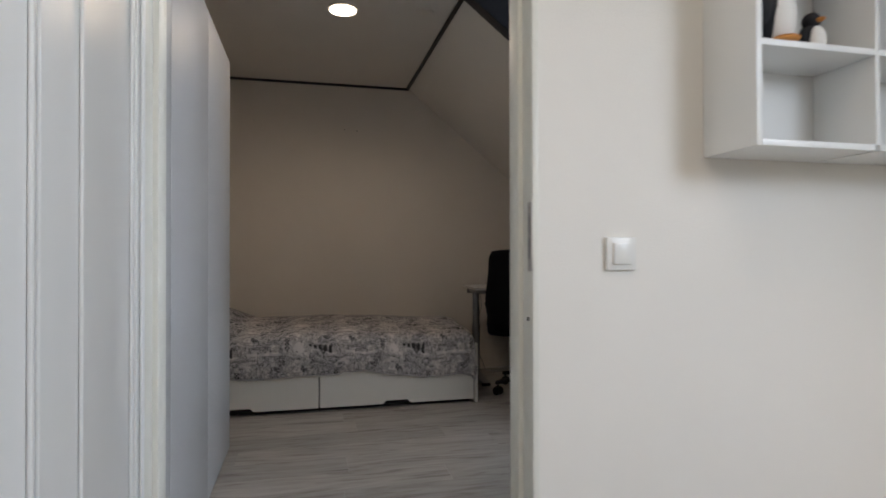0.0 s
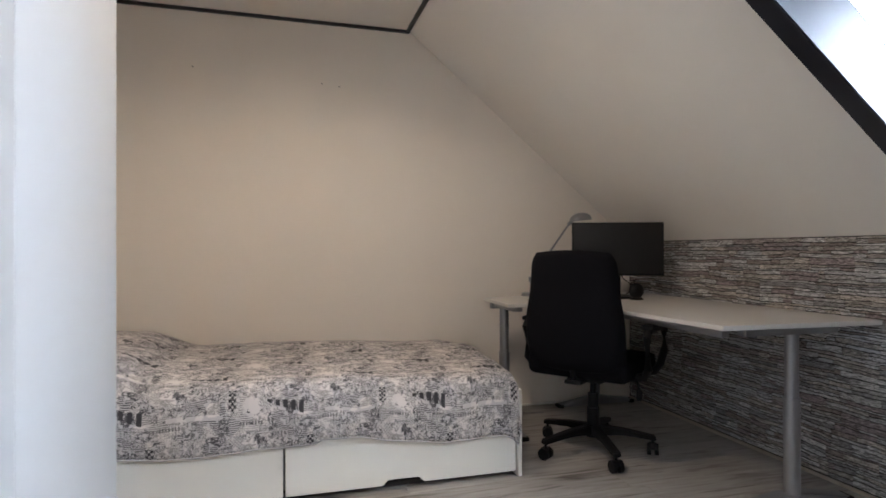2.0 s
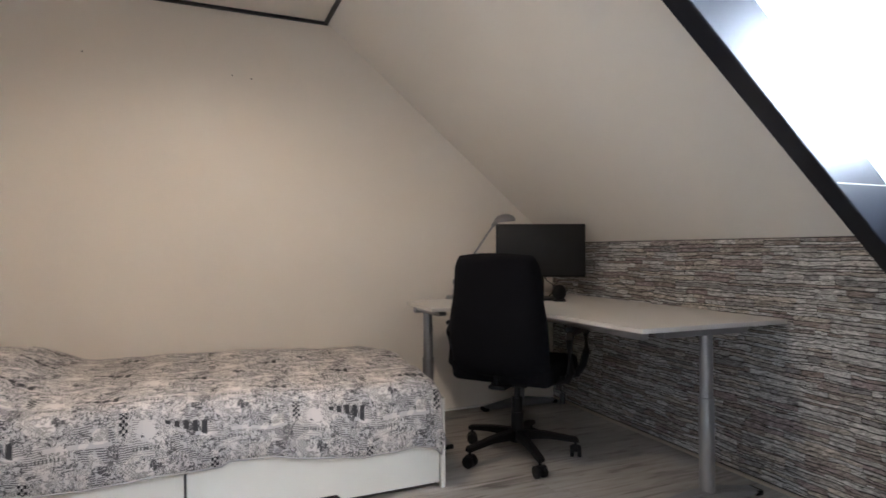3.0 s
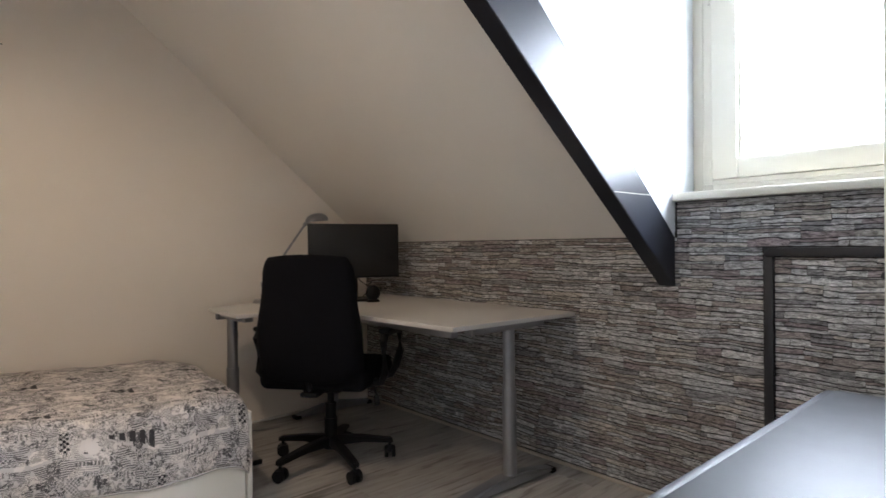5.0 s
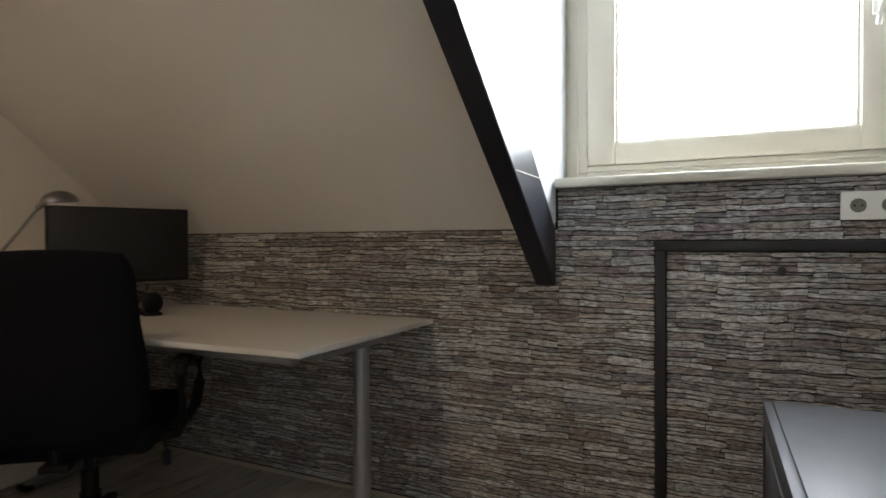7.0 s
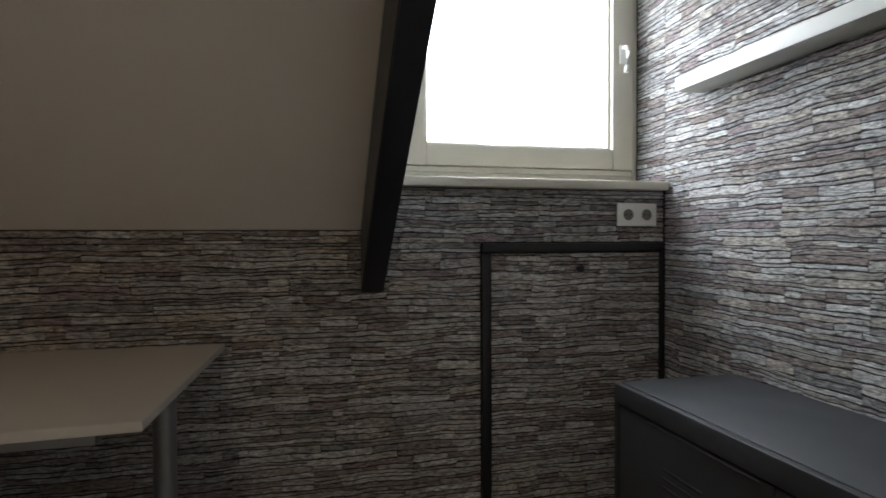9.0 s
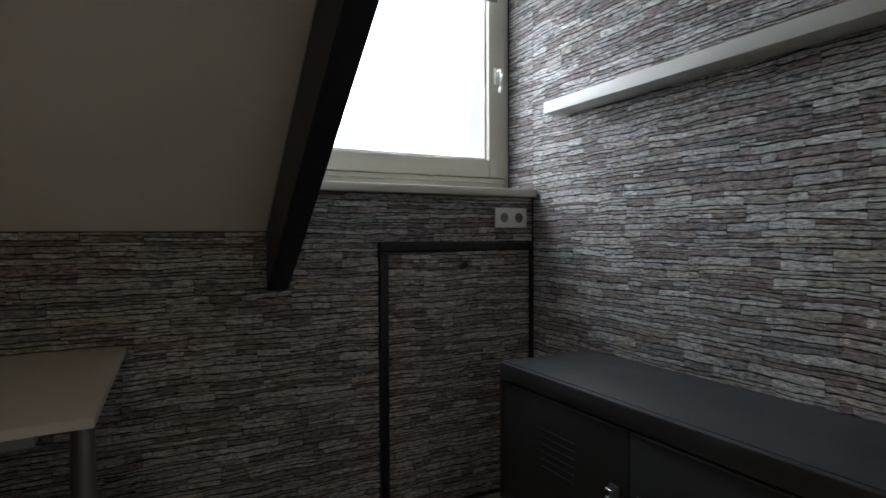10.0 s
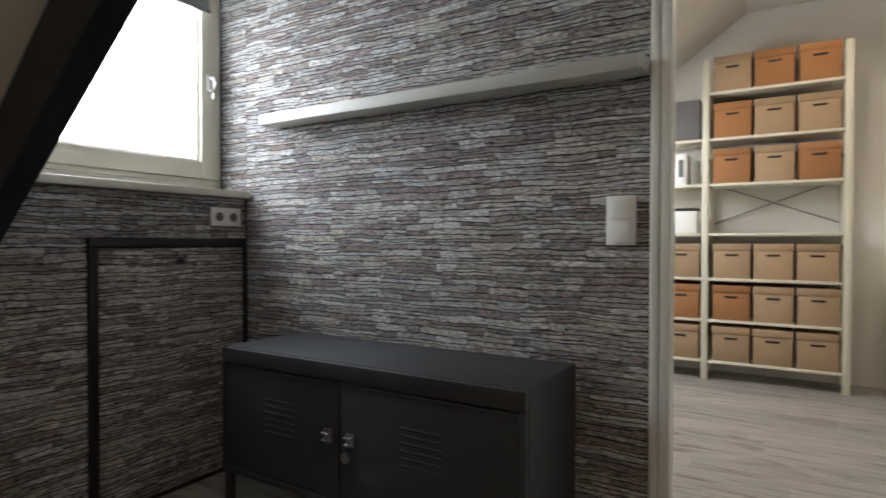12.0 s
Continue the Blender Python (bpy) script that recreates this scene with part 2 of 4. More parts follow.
    allink = math_("MAXIMUM", math_("MAXIMUM", strip, math_("MULTIPLY", blot, 0.9)), math_("MAXIMUM", math_("MAXIMUM", ink, math_("MULTIPLY", bars, 0.95)), math_("MULTIPLY", tick, 0.8)))
    big = N("ShaderNodeTexNoise")
    big.inputs["Scale"].default_value = 8
    L(p, big.inputs[0])
    base = N("ShaderNodeMix")
    base.data_type = "RGBA"
    base.inputs[6].default_value, base.inputs[7].default_value = (0.72, 0.665, 0.63, 1), (0.50, 0.475, 0.475, 1)
    L(math_("MULTIPLY_ADD", pick2, 0.9, math_("SUBTRACT", big.outputs[0], 0.35)), base.inputs[0])
    mix = N("ShaderNodeMix")
    mix.data_type = "RGBA"
    mix.inputs[7].default_value = (0.022, 0.022, 0.026, 1)
    L(allink, mix.inputs[0]), L(base.outputs[2], mix.inputs[6])
    L(mix.outputs[2], b.inputs["Base Color"])
    return m


M_WALL = mat("cream_wall_paint", (0.80, 0.738, 0.662), 0.85, var=0.02, scale=3, bump=0.25, bump_scale=160)
M_CEIL = mat("ceiling_paint", (0.80, 0.758, 0.695), 0.85, var=0.02, scale=3, bump=0.15, bump_scale=200)
M_HALL = mat("white_wall_paint", (0.80, 0.772, 0.715), 0.8, var=0.02, scale=3, bump=0.3, bump_scale=220)
# copy of the white wall paint, daylight's blue and a dimming in its colour
M_CHEEK = mat("daylight_tinted_wall_paint", (0.58, 0.61, 0.63), 0.7, var=0.02, scale=3, bump=0.2, bump_scale=200)
M_GLOSS = mat("white_gloss_paint", (0.74, 0.73, 0.66), 0.42, var=0.02, scale=4, bump=0.03, bump_scale=60)
M_DOOR = mat("white_door_paint", (0.80, 0.80, 0.78), 0.35, var=0.015, scale=4, bump=0.05, bump_scale=60)
# wardrobe's white foil, its colour dimmed to hold down the window light
M_WARD = mat("dimmed_white_foil", (0.43, 0.43, 0.425), 0.45, var=0.015, scale=3)
M_BLACK = mat("black_lacquer", (0.010, 0.012, 0.020), 0.36, var=0.2, scale=5, bump=0.08, bump_scale=40, stretch=(1, 6, 1))
M_TRIM = mat("black_strip", (0.015, 0.015, 0.018), 0.4, var=0.2)
M_JOINT = mat("dark_joint", (0.020, 0.019, 0.019), 0.9, var=0.3, scale=30)
M_STONE = stone_material()
M_PLANK = plank_material()
M_FRAME = mat("cream_window_paint", (0.62, 0.585, 0.495), 0.35, var=0.02)
M_LEDGE = mat("ledge_paint", (0.52, 0.52, 0.48), 0.5, var=0.04)
M_GLASS = mat("window_glass", (1, 1, 1), 0.0, var=0.0)
_g = M_GLASS.node_tree.nodes["Principled BSDF"]
_g.inputs["Transmission Weight"].default_value = 1.0
_g.inputs["IOR"].default_value = 1.45
M_BEDW = mat("bed_white_foil", (0.76, 0.74, 0.68), 0.4, var=0.02)
M_DUVET = duvet_material()
M_DUVETHEM = mat("cotton_hem", (0.45, 0.43, 0.43), 0.9, var=0.1)
M_DESK = mat("white_desktop", (0.60, 0.575, 0.54), 0.42, var=0.02)
M_EDGE = mat("desk_edge", (0.62, 0.60, 0.57), 0.4, var=0.02)
M_STEEL = mat("silver_powder_coat", (0.30, 0.30, 0.31), 0.38, metal=0.7, var=0.05)
M_STRIKE = mat("brushed_steel", (0.50, 0.48, 0.45), 0.5, metal=0.6, var=0.05)
M_CHROME = mat("chrome", (0.30, 0.30, 0.31), 0.35, metal=1.0, var=0.02)
M_PLASTIC = mat("black_plastic", (0.005, 0.005, 0.006), 0.5, spec=0.25, var=0.15, bump=0.1, bump_scale=400)
M_FABRIC = mat("black_fabric", (0.007, 0.007, 0.009), 0.95, var=0.2, bump=0.5, bump_scale=700, spec=0.08)
M_SCREEN = mat("screen_glass", (0.004, 0.004, 0.005), 0.5, var=0.05)
M_LOCKER = mat("anthracite_steel", (0.037, 0.039, 0.043), 0.52, spec=0.5, metal=0.0, var=0.12, scale=8, bump=0.06, bump_scale=120)
M_SWITCH = mat("switch_plastic", (0.78, 0.77, 0.73), 0.3, var=0.01)
M_HOLE = mat("dark_hole", (0.02, 0.02, 0.02), 0.8, var=0.1)
M_KRAFT = mat("kraft_card", (0.40, 0.27, 0.16), 0.85, var=0.06, scale=12, random_value=0.14)
M_ORANGE = mat("orange_card", (0.36, 0.16, 0.06), 0.8, var=0.06, scale=12, random_value=0.12)
M_RACK = mat("cream_rack_paint", (0.72, 0.68, 0.55), 0.5, var=0.03)
M_GREYBOX = mat("grey_fabric_box", (0.16, 0.15, 0.15), 0.9, var=0.1)
M_FUR_B = mat("black_plush", (0.015, 0.015, 0.018), 0.95, var=0.2, bump=0.6, bump_scale=500)
M_FUR_W = mat("white_plush", (0.8, 0.78, 0.74), 0.95, var=0.05, bump=0.6, bump_scale=500)
M_FUR_O = mat("orange_plush", (0.55, 0.24, 0.06), 0.9, var=0.05)
M_BLIND = mat("grey_blind_cloth", (0.35, 0.35, 0.36), 0.9, var=0.05)
M_BASE = mat("beige_floor_trim", (0.42, 0.36, 0.29), 0.6)
M_ROOF = mat("roof_board", (0.3, 0.28, 0.26), 0.9, var=0.1)
M_GROUND = mat("grass_ground", (0.06, 0.08, 0.04), 0.95, var=0.3, scale=0.4)


def glow(name, colour, strength):
    m = bpy.data.materials.new(name)
    m.use_nodes = True
    b = m.node_tree.nodes["Principled BSDF"]
    b.inputs["Base Color"].default_value = (*colour, 1)
    b.inputs["Emission Color"].default_value = (*colour, 1)
    b.inputs["Emission Strength"].default_value = strength
    return m


M_LAMP = glow("warm_led", (1.0, 0.80, 0.58), 2.5)


# ---- mesh helpers ----
def box(bm, lo, hi, bev=0.0, seg=2, m=None):
    c = [(a + b) / 2 for a, b in zip(lo, hi)]
    s = [abs(b - a) for a, b in zip(lo, hi)]
    made = bmesh.ops.create_cube(bm, size=1, matrix=Matrix.Translation(c) @ Matrix.Diagonal((*s, 1)))
    vs = made["verts"]
    if bev:
        es = list({e for v in vs for e in v.link_edges})
        out = bmesh.ops.bevel(bm, geom=es, offset=min(bev, min(s) * 0.45), segments=seg, affect="EDGES", profile=0.5)
        vs = list({v for f in out["faces"] for v in f.verts} | {v for v in vs if v.is_valid})
    if m:
        bmesh.ops.transform(bm, matrix=m, verts=vs)
    return vs


def rod(bm, a, b, r, r2=None, n=16):
    a, b = Vector(a), Vector(b)
    d = b - a
    turn = d.to_track_quat("Z", "Y").to_matrix().to_4x4()
    bmesh.ops.create_cone(bm, cap_ends=True, segments=n, radius1=r, radius2=r if r2 is None else r2, depth=d.length, matrix=Matrix.Translation((a + b) / 2) @ turn)


def prism(bm, pts, axis, lo, hi, bev=0.0):
    """A polygon, given in the two other axes in order, pushed from lo to hi along the axis."""
    def at(p, h):
        v = list(p)
        v.insert(axis, h)
        return v
    bot = [bm.verts.new(at(p, lo)) for p in pts]
    top = [bm.verts.new(at(p, hi)) for p in pts]
    n = len(pts)
    fs = [bm.faces.new(bot), bm.faces.new(top)]
    fs += [bm.faces.new((bot[i], bot[(i + 1) % n], top[(i + 1) % n], top[i])) for i in range(n)]
    bmesh.ops.recalc_face_normals(bm, faces=fs)
    if bev:
        es = list({e for f in fs for e in f.edges})
        bmesh.ops.bevel(bm, geom=es, offset=bev, segments=2, affect="EDGES")


def tube(bm, pts, r, n=10):
    pts = [Vector(p) for p in pts]
    rings = []
    for i, p in enumerate(pts):
        d = (pts[min(i + 1, len(pts) - 1)] - pts[max(i - 1, 0)]).normalized()
        q = d.to_track_quat("Z", "Y")
        rings.append([bm.verts.new(p + q @ Vector((r * math.cos(6.28318 * k / n), r * math.sin(6.28318 * k / n), 0))) for k in range(n)])
    for a, b in zip(rings, rings[1:]):
        for k in range(n):
            bm.faces.new((a[k], a[(k + 1) % n], b[(k + 1) % n], b[k]))
    bm.faces.new(rings[0][::-1]), bm.faces.new(rings[-1])


def part(name, bm, material, parent=None, label="", smooth=30):
    me = bpy.data.meshes.new(name)
    bmesh.ops.recalc_face_normals(bm, faces=bm.faces)
    bm.to_mesh(me)
    bm.free()
    if smooth:
        me.polygons.foreach_set("use_smooth", [True] * len(me.polygons))
        me.set_sharp_from_angle(angle=radians(smooth))
    for one in material if isinstance(material, (list, tuple)) else [material]:
        me.materials.append(one)
    ob = new(name, me)
    if parent:
        ob.parent = parent
    return tagged(ob, label=label)


def quick(name, boxes, material, parent=None, label="", bev=0.0):
    bm = bmesh.new()
    for lo, hi in boxes:
        box(bm, lo, hi, bev)
    return part(name, bm, material, parent, label)


def thing(name, label, category, m=None, group=""):
    ob = new(name)
    ob.matrix_world = m or Matrix()
    return tagged(ob, label=label, category=category, group=group)


def structure(ob, label=""):
    return tagged(ob, label=label, kind="structure")


# ---- structure: plan ----
XE = 2.35                      # east knee wall
XW = -1.00                     # west wall of the bedroom
YS, YSB = 4.74, 4.63           # partition: bedroom face, landing face
YN = 7.935                      # north wall
XS = 0.808                     # where the slope meets the ceiling
DO_W, DO_E, DO_H = -0.330, 0.528, 2.06
YD0, YD1 = 5.752, 5.824          # beam and dormer cheek
XWIN = 2.52
BX0, BX1, BY0 = -1.5, 2.35, 1.58
SL = (CEIL_A - 1.063) / (XE - XS)

floor = structure(quick("floor", [((-1.7, 1.4, -0.2), (2.75, 8.1, -0.012))], M_JOINT), "pale grey washed oak laminate floor in both rooms")

wall = structure(quick("wall_north", [((-1.7, YN, 0), (2.75, YN + 0.15, 2.6))], M_WALL), "cream painted end wall behind the bed")
for sx, sz in ((-0.42, 2.02), (0.28, 1.98), (0.38, 1.97)):
    quick("screw_hole", [((sx, YN - 0.002, sz), (sx + 0.006, YN, sz + 0.006))], M_HOLE, wall)
structure(quick("wall_west", [((XW - 0.12, YS, 0), (XW, YN, 2.5))], M_WALL), "cream painted side wall beside the bed head")
wall_east = structure(quick("wall_east", [((XE, YD0, 0), (XE + 0.2, YN, 1.085)), ((XE, YS, 0), (XE + 0.2, YD0, 1.201)), ((XE + 0.172, YS, 1.201), (XE + 0.25, YD0, 1.235))], M_JOINT), "knee wall papered in stacked slate relief wallpaper")
wall_south = structure(quick("wall_south", [((DO_E + 0.03, YSB + 0.004, 0), (2.60, YS, 2.75)), ((-1.7, YSB + 0.004, 0), (DO_W - 0.03, YS, 2.75)), ((DO_W - 0.03, YSB + 0.004, DO_H), (DO_E + 0.03, YS, 2.75))], M_JOINT), "partition papered in stacked slate relief wallpaper")
structure(quick("wall_landing_north", [((DO_E + 0.03, YSB, 0), (2.60, YSB + 0.004, 2.75)), ((-1.7, YSB, 0), (DO_W - 0.03, YSB + 0.004, 2.75)), ((DO_W - 0.03, YSB, DO_H), (DO_E + 0.03, YSB + 0.004, 2.75))], M_HALL), "white painted face of the partition on the landing")
quick("paint_strip", [((XW, YS, 0), (DO_W - 0.06, YS + 0.004, CEIL_A))], M_WALL, wall_south)

bm = bmesh.new()
prism(bm, [(XE, 1.063), (XS, CEIL_A), (XS + 0.02, CEIL_A + 0.18), (XE + 0.2, 1.063)], 1, YD1, YN)
slope = structure(part("ceiling_slope", bm, M_CEIL, smooth=0), "sloping plastered attic ceiling, off-white")
bm = bmesh.new()
box(bm, (XW, YS, CEIL_A), (XS, YN, CEIL_A + 0.1))
box(bm, (XS, YS, CEIL_A), (2.75, YD1, CEIL_A + 0.1))
structure(part("ceiling", bm, M_CEIL, smooth=0), "flat off-white bedroom ceiling")
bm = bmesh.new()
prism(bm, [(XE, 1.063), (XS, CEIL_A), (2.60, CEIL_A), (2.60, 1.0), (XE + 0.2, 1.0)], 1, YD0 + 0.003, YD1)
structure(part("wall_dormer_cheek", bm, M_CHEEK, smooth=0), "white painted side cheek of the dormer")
bm = bmesh.new()
box(bm, (XW, YN - 0.022, CEIL_A - 0.016), (XS, YN, CEIL_A), 0.002)
t1 = structure(part("trim_north", bm, M_TRIM), "black strip along ceiling and end wall")
bm = bmesh.new()
box(bm, (XS - 0.024, YD1, CEIL_A - 0.014), (XS, YN - 0.024, CEIL_A + 0.0), 0.002)
structure(part("trim_slope", bm, M_TRIM), "black strip where slope meets ceiling")

# beam that carries the dormer
BS = 0.779
bm = bmesh.new()
prism(bm, [(XE - 0.002, 0.864), (XE - 0.002, 1.061), (XS, CEIL_A - 0.002), (XE - (CEIL_A - 0.866) / BS, CEIL_A - 0.002)], 1, YD0, YD1 - 0.002, 0.003)
structure(part("beam", bm, M_BLACK), "black lacquered sloping roof beam beside the dormer")
quick("paint_line", [((1.905, YD0 - 0.0015, 1.217), (2.15, YD0, 1.2195))], M_FRAME, None)
bpy.data.objects["paint_line"].parent = bpy.data.objects["beam"]

# rooms behind the camera
structure(quick("wall_landing_west", [((BX0 - 0.12, BY0, 0), (BX0, YSB, 2.8))], M_HALL), "white painted landing wall")
structure(quick("wall_landing_south", [((BX0, BY0 - 0.12, 0), (2.75, BY0, 2.8))], M_HALL), "cream painted wall behind the storage rack")
structure(quick("wall_landing_east", [((BX1, BY0, 0), (BX1 + 0.2, YSB, 1.42))], M_HALL), "low white knee wall on the landing")
structure(quick("ceiling_landing", [((BX0, BY0, CEIL_B), (0.52, YSB, CEIL_B + 0.1))], M_CEIL), "flat white landing ceiling")


def slope_b(x):
    return CEIL_B - (x - 0.52) * (CEIL_B - 1.42) / (BX1 - 0.52)


bm = bmesh.new()
for x0, x1, y0, y1 in ((0.52, 1.45, BY0, YSB), (2.05, BX1, BY0, YSB), (1.45, 2.05, BY0, 2.25), (1.45, 2.05, 3.25, YSB)):
    prism(bm, [(x0, slope_b(x0)), (x1, slope_b(x1)), (x1 + 0.05, slope_b(x1) + 0.1), (x0 + 0.05, slope_b(x0) + 0.1)], 1, y0, y1)
structure(part("ceiling_slope_landing", bm, M_CEIL, smooth=0), "sloping white landing ceiling with a roof window opening")
bm = bmesh.new()
d = Vector((0.6, 0, slope_b(2.05) - slope_b(1.45)))
for y0, y1 in ((2.25, 2.31), (3.19, 3.25)):
    prism(bm, [(1.46, slope_b(1.46) + 0.01), (2.04, slope_b(2.04) + 0.01), (2.08, slope_b(2.04) + 0.08), (1.5, slope_b(1.46) + 0.08)], 1, y0, y1)
for x0, x1 in ((1.46, 1.51), (1.99, 2.04)):
    prism(bm, [(x0, slope_b(x0) + 0.01), (x1, slope_b(x1) + 0.01), (x1 + 0.04, slope_b(x1) + 0.08), (x0 + 0.04, slope_b(x0) + 0.08)], 1, 2.31, 3.19)
structure(part("window_2", bm, M_FRAME), "white roof window frame on the landing")

structure(quick("ground", [((-400, -400, -6.2), (400, 400, -6.0))], M_GROUND), "ground outside, far below")

# ---- bedroom window ----
win = structure(thing("window_1", "cream painted tilt window in the dormer, closed", "window"))
CY0, CY1, CZ0, CZ1 = 4.768, 5.674, 1.294, 2.27
WY0, WY1, WZ0, WZ1 = 4.744, YD0 + 0.0025, 1.2335, 2.305
quick("window_frame", [((XWIN, WY0, WZ0), (XWIN + 0.07, CY0 - 0.002, WZ1)), ((XWIN, CY1 + 0.002, WZ0), (XWIN + 0.07, WY1, WZ1)), ((XWIN, CY0 - 0.002, WZ0), (XWIN + 0.07, CY1 + 0.002, CZ0 - 0.002)), ((XWIN, CY0 - 0.002, CZ1 + 0.002), (XWIN + 0.07, CY1 + 0.002, WZ1))], M_FRAME, win, bev=0.003)
GY0, GY1, GZ0, GZ1 = 4.853, 5.577, 1.371, 2.20
X0 = XWIN - 0.012
quick("sash", [((X0, CY0, CZ0), (X0 + 0.075, GY0, CZ1)), ((X0, GY1, CZ0), (X0 + 0.075, CY1, CZ1)), ((X0, GY0, CZ0), (X0 + 0.075, GY1, GZ0)), ((X0, GY0, GZ1), (X0 + 0.075, GY1, CZ1))], M_FRAME, win, bev=0.004)
quick("frame_bead", [((XWIN - 0.007, CY1 + 0.036, WZ0 + 0.02), (XWIN - 0.0005, CY1 + 0.044, WZ1)), ((XWIN - 0.007, WY0 + 0.004, CZ0 - 0.024), (XWIN - 0.0005, CY1 + 0.034, CZ0 - 0.017))], M_FRAME, win, bev=0.0015)
pane = quick("pane", [((X0 + 0.04, GY0, GZ0), (X0 + 0.046, GY1, GZ1))], M_GLASS, win)
pane.visible_shadow = False
quick("glazing_bead", [((X0 + 0.022, GY0, GZ0), (X0 + 0.038, GY0 + 0.009, GZ1)), ((X0 + 0.022, GY1 - 0.009, GZ0), (X0 + 0.038, GY1, GZ1)), ((X0 + 0.022, GY0 + 0.009, GZ0), (X0 + 0.038, GY1 - 0.009, GZ0 + 0.009))], M_FRAME, win, bev=0.002)
bm = bmesh.new()
box(bm, (X0 - 0.012, 4.803, 1.695), (X0 - 0.001, 4.829, 1.765), 0.003)
h = part("window_handle", bm, M_SWITCH, win, "white lever window handle")
bm = bmesh.new()
tube(bm, [(X0 - 0.01, 4.816, 1.752), (X0 - 0.035, 4.816, 1.75), (X0 - 0.042, 4.815, 1.73), (X0 - 0.040, 4.817, 1.68), (X0 - 0.034, 4.819, 1.655)], 0.008)
part("lever", bm, M_SWITCH, h)
for z in (1.32, 2.0):
    bm = bmesh.new()
    rod(bm, (X0 - 0.008, CY1 + 0.004, z), (X0 - 0.008, CY1 + 0.004, z + 0.05), 0.006, n=10)
    part("hinge", bm, M_FRAME, win)
sill = structure(quick("window_sill", [((2.314, 4.745, 1.202), (XWIN - 0.001, YD0 - 0.004, 1.233))], M_FRAME, bev=0.005), "cream painted window sill board")
blind = thing("roller_blind", "grey roller blind rolled up at the top of the dormer window", "blind", pose(XWIN - 0.045, 5.215, 2.222))
bm = bmesh.new()
rod(bm, (0, -0.39, 0.035), (0, 0.39, 0.035), 0.022)
part("roller", bm, M_BLIND, blind)
quick("cloth", [((-0.004, -0.375, -0.17), (-0.001, 0.375, 0.02))], M_BLIND, blind)
quick("bottom_bar", [((-0.010, -0.38, -0.19), (0.004, 0.38, -0.17))], M_STEEL, blind, bev=0.003)

# ---- hatch in the knee wall ----
hatch = structure(thing("door_2", "low storage hatch papered like the wall, black strip frame, closed", "hatch"))
HX, HY0, HY1, HZ = XE - 0.014, 4.745, 5.427, 1.018
quick("frame_top", [((HX, HY0, HZ - 0.030), (XE - 0.001, HY1, HZ))], M_TRIM, hatch, bev=0.003)
quick("frame_side", [((HX, HY1 - 0.032, 0.012), (XE - 0.001, HY1, HZ - 0.031))], M_TRIM, hatch, bev=0.003)
quick("frame_side", [((HX, HY0, 0.012), (XE - 0.001, HY0 + 0.012, HZ - 0.031))], M_TRIM, hatch, bev=0.003)
bm = bmesh.new()
rod(bm, (XE - 0.022, 5.077, 0.930), (XE - 0.002, 5.077, 0.930), 0.012, 0.010, n=20)
part("knob", bm, M_TRIM, hatch, "small black round knob")

# ---- doorway and open door ----
frame1 = structure(thing("door_1", "white painted door frame with strike plate, doorway open", "door frame"))
XJ = DO_E
quick("jamb", [((XJ, YSB + 0.055, 0), (XJ + 0.03, YS + 0.012, DO_H)), ((XJ + 0.012, YSB - 0.012, 0), (XJ + 0.03, YSB + 0.055, DO_H))], M_GLOSS, frame1, bev=0.003)
quick("jamb", [((DO_W - 0.03, YSB + 0.05, 0), (DO_W, YS + 0.012, DO_H)), ((DO_W - 0.03, YSB - 0.012, 0), (DO_W - 0.012, YSB + 0.05, DO_H))], M_GLOSS, frame1, bev=0.003)
quick("head", [((DO_W - 0.03, YSB - 0.012, DO_H), (DO_E + 0.03, YS + 0.012, DO_H + 0.03))], M_GLOSS, frame1, bev=0.003)
quick("architrave", [((XJ + 0.031, YS + 0.001, 0), (XJ + 0.058, YS + 0.014, DO_H + 0.03)), ((DO_W - 0.06, YS + 0.005, 0), (DO_W - 0.031, YS + 0.014, DO_H + 0.03))], M_GLOSS, frame1, bev=0.004)
sp = quick("strike_plate", [((XJ + 0.009, 4.6195, 0.933), (XJ + 0.0118, 4.6445, 1.107))], M_STRIKE, frame1, "brushed steel strike plate", bev=0.001)
quick("latch_hole", [((XJ + 0.0084, 4.628, 1.030), (XJ + 0.0089, 4.638, 1.076))], M_STEEL, sp)
quick("latch_hole", [((XJ + 0.0084, 4.628, 0.965), (XJ + 0.0089, 4.638, 1.016))], M_STEEL, sp)
for z in (0.947, 1.093):
    bm = bmesh.new()
    rod(bm, (XJ + 0.0084, 4.632, z), (XJ + 0.0089, 4.632, z), 0.003, n=12)
    part("screw", bm, M_STEEL, sp)
bm = bmesh.new()
rod(bm, (XJ + 0.0085, 4.645, 0.812), (XJ + 0.0118, 4.645, 0.812), 0.005)
part("bolt_hole", bm, M_HOLE, frame1)
door = thing("open_door", "white board-profiled interior door standing wide open", "door", pose(DO_W - 0.017, YSB - 0.014, 0.01))
bm = bmesh.new()
box(bm, (-0.04, -0.85, 0), (0, 0, 2.03), 0.003)
part("leaf", bm, M_DOOR, door)
for y, w in ((-0.012, 0.018), (-0.061, 0.010), (-0.085, 0.014), (-0.340, 0.010), (-0.485, 0.010), (-0.505, 0.012), (-0.72, 0.010), (-0.81, 0.012)):
    bm = bmesh.new()
    box(bm, (0.0003, y - w / 2, 0.02), (0.007, y + w / 2, 2.01), 0.003)
    part("bead", bm, M_DOOR, door)

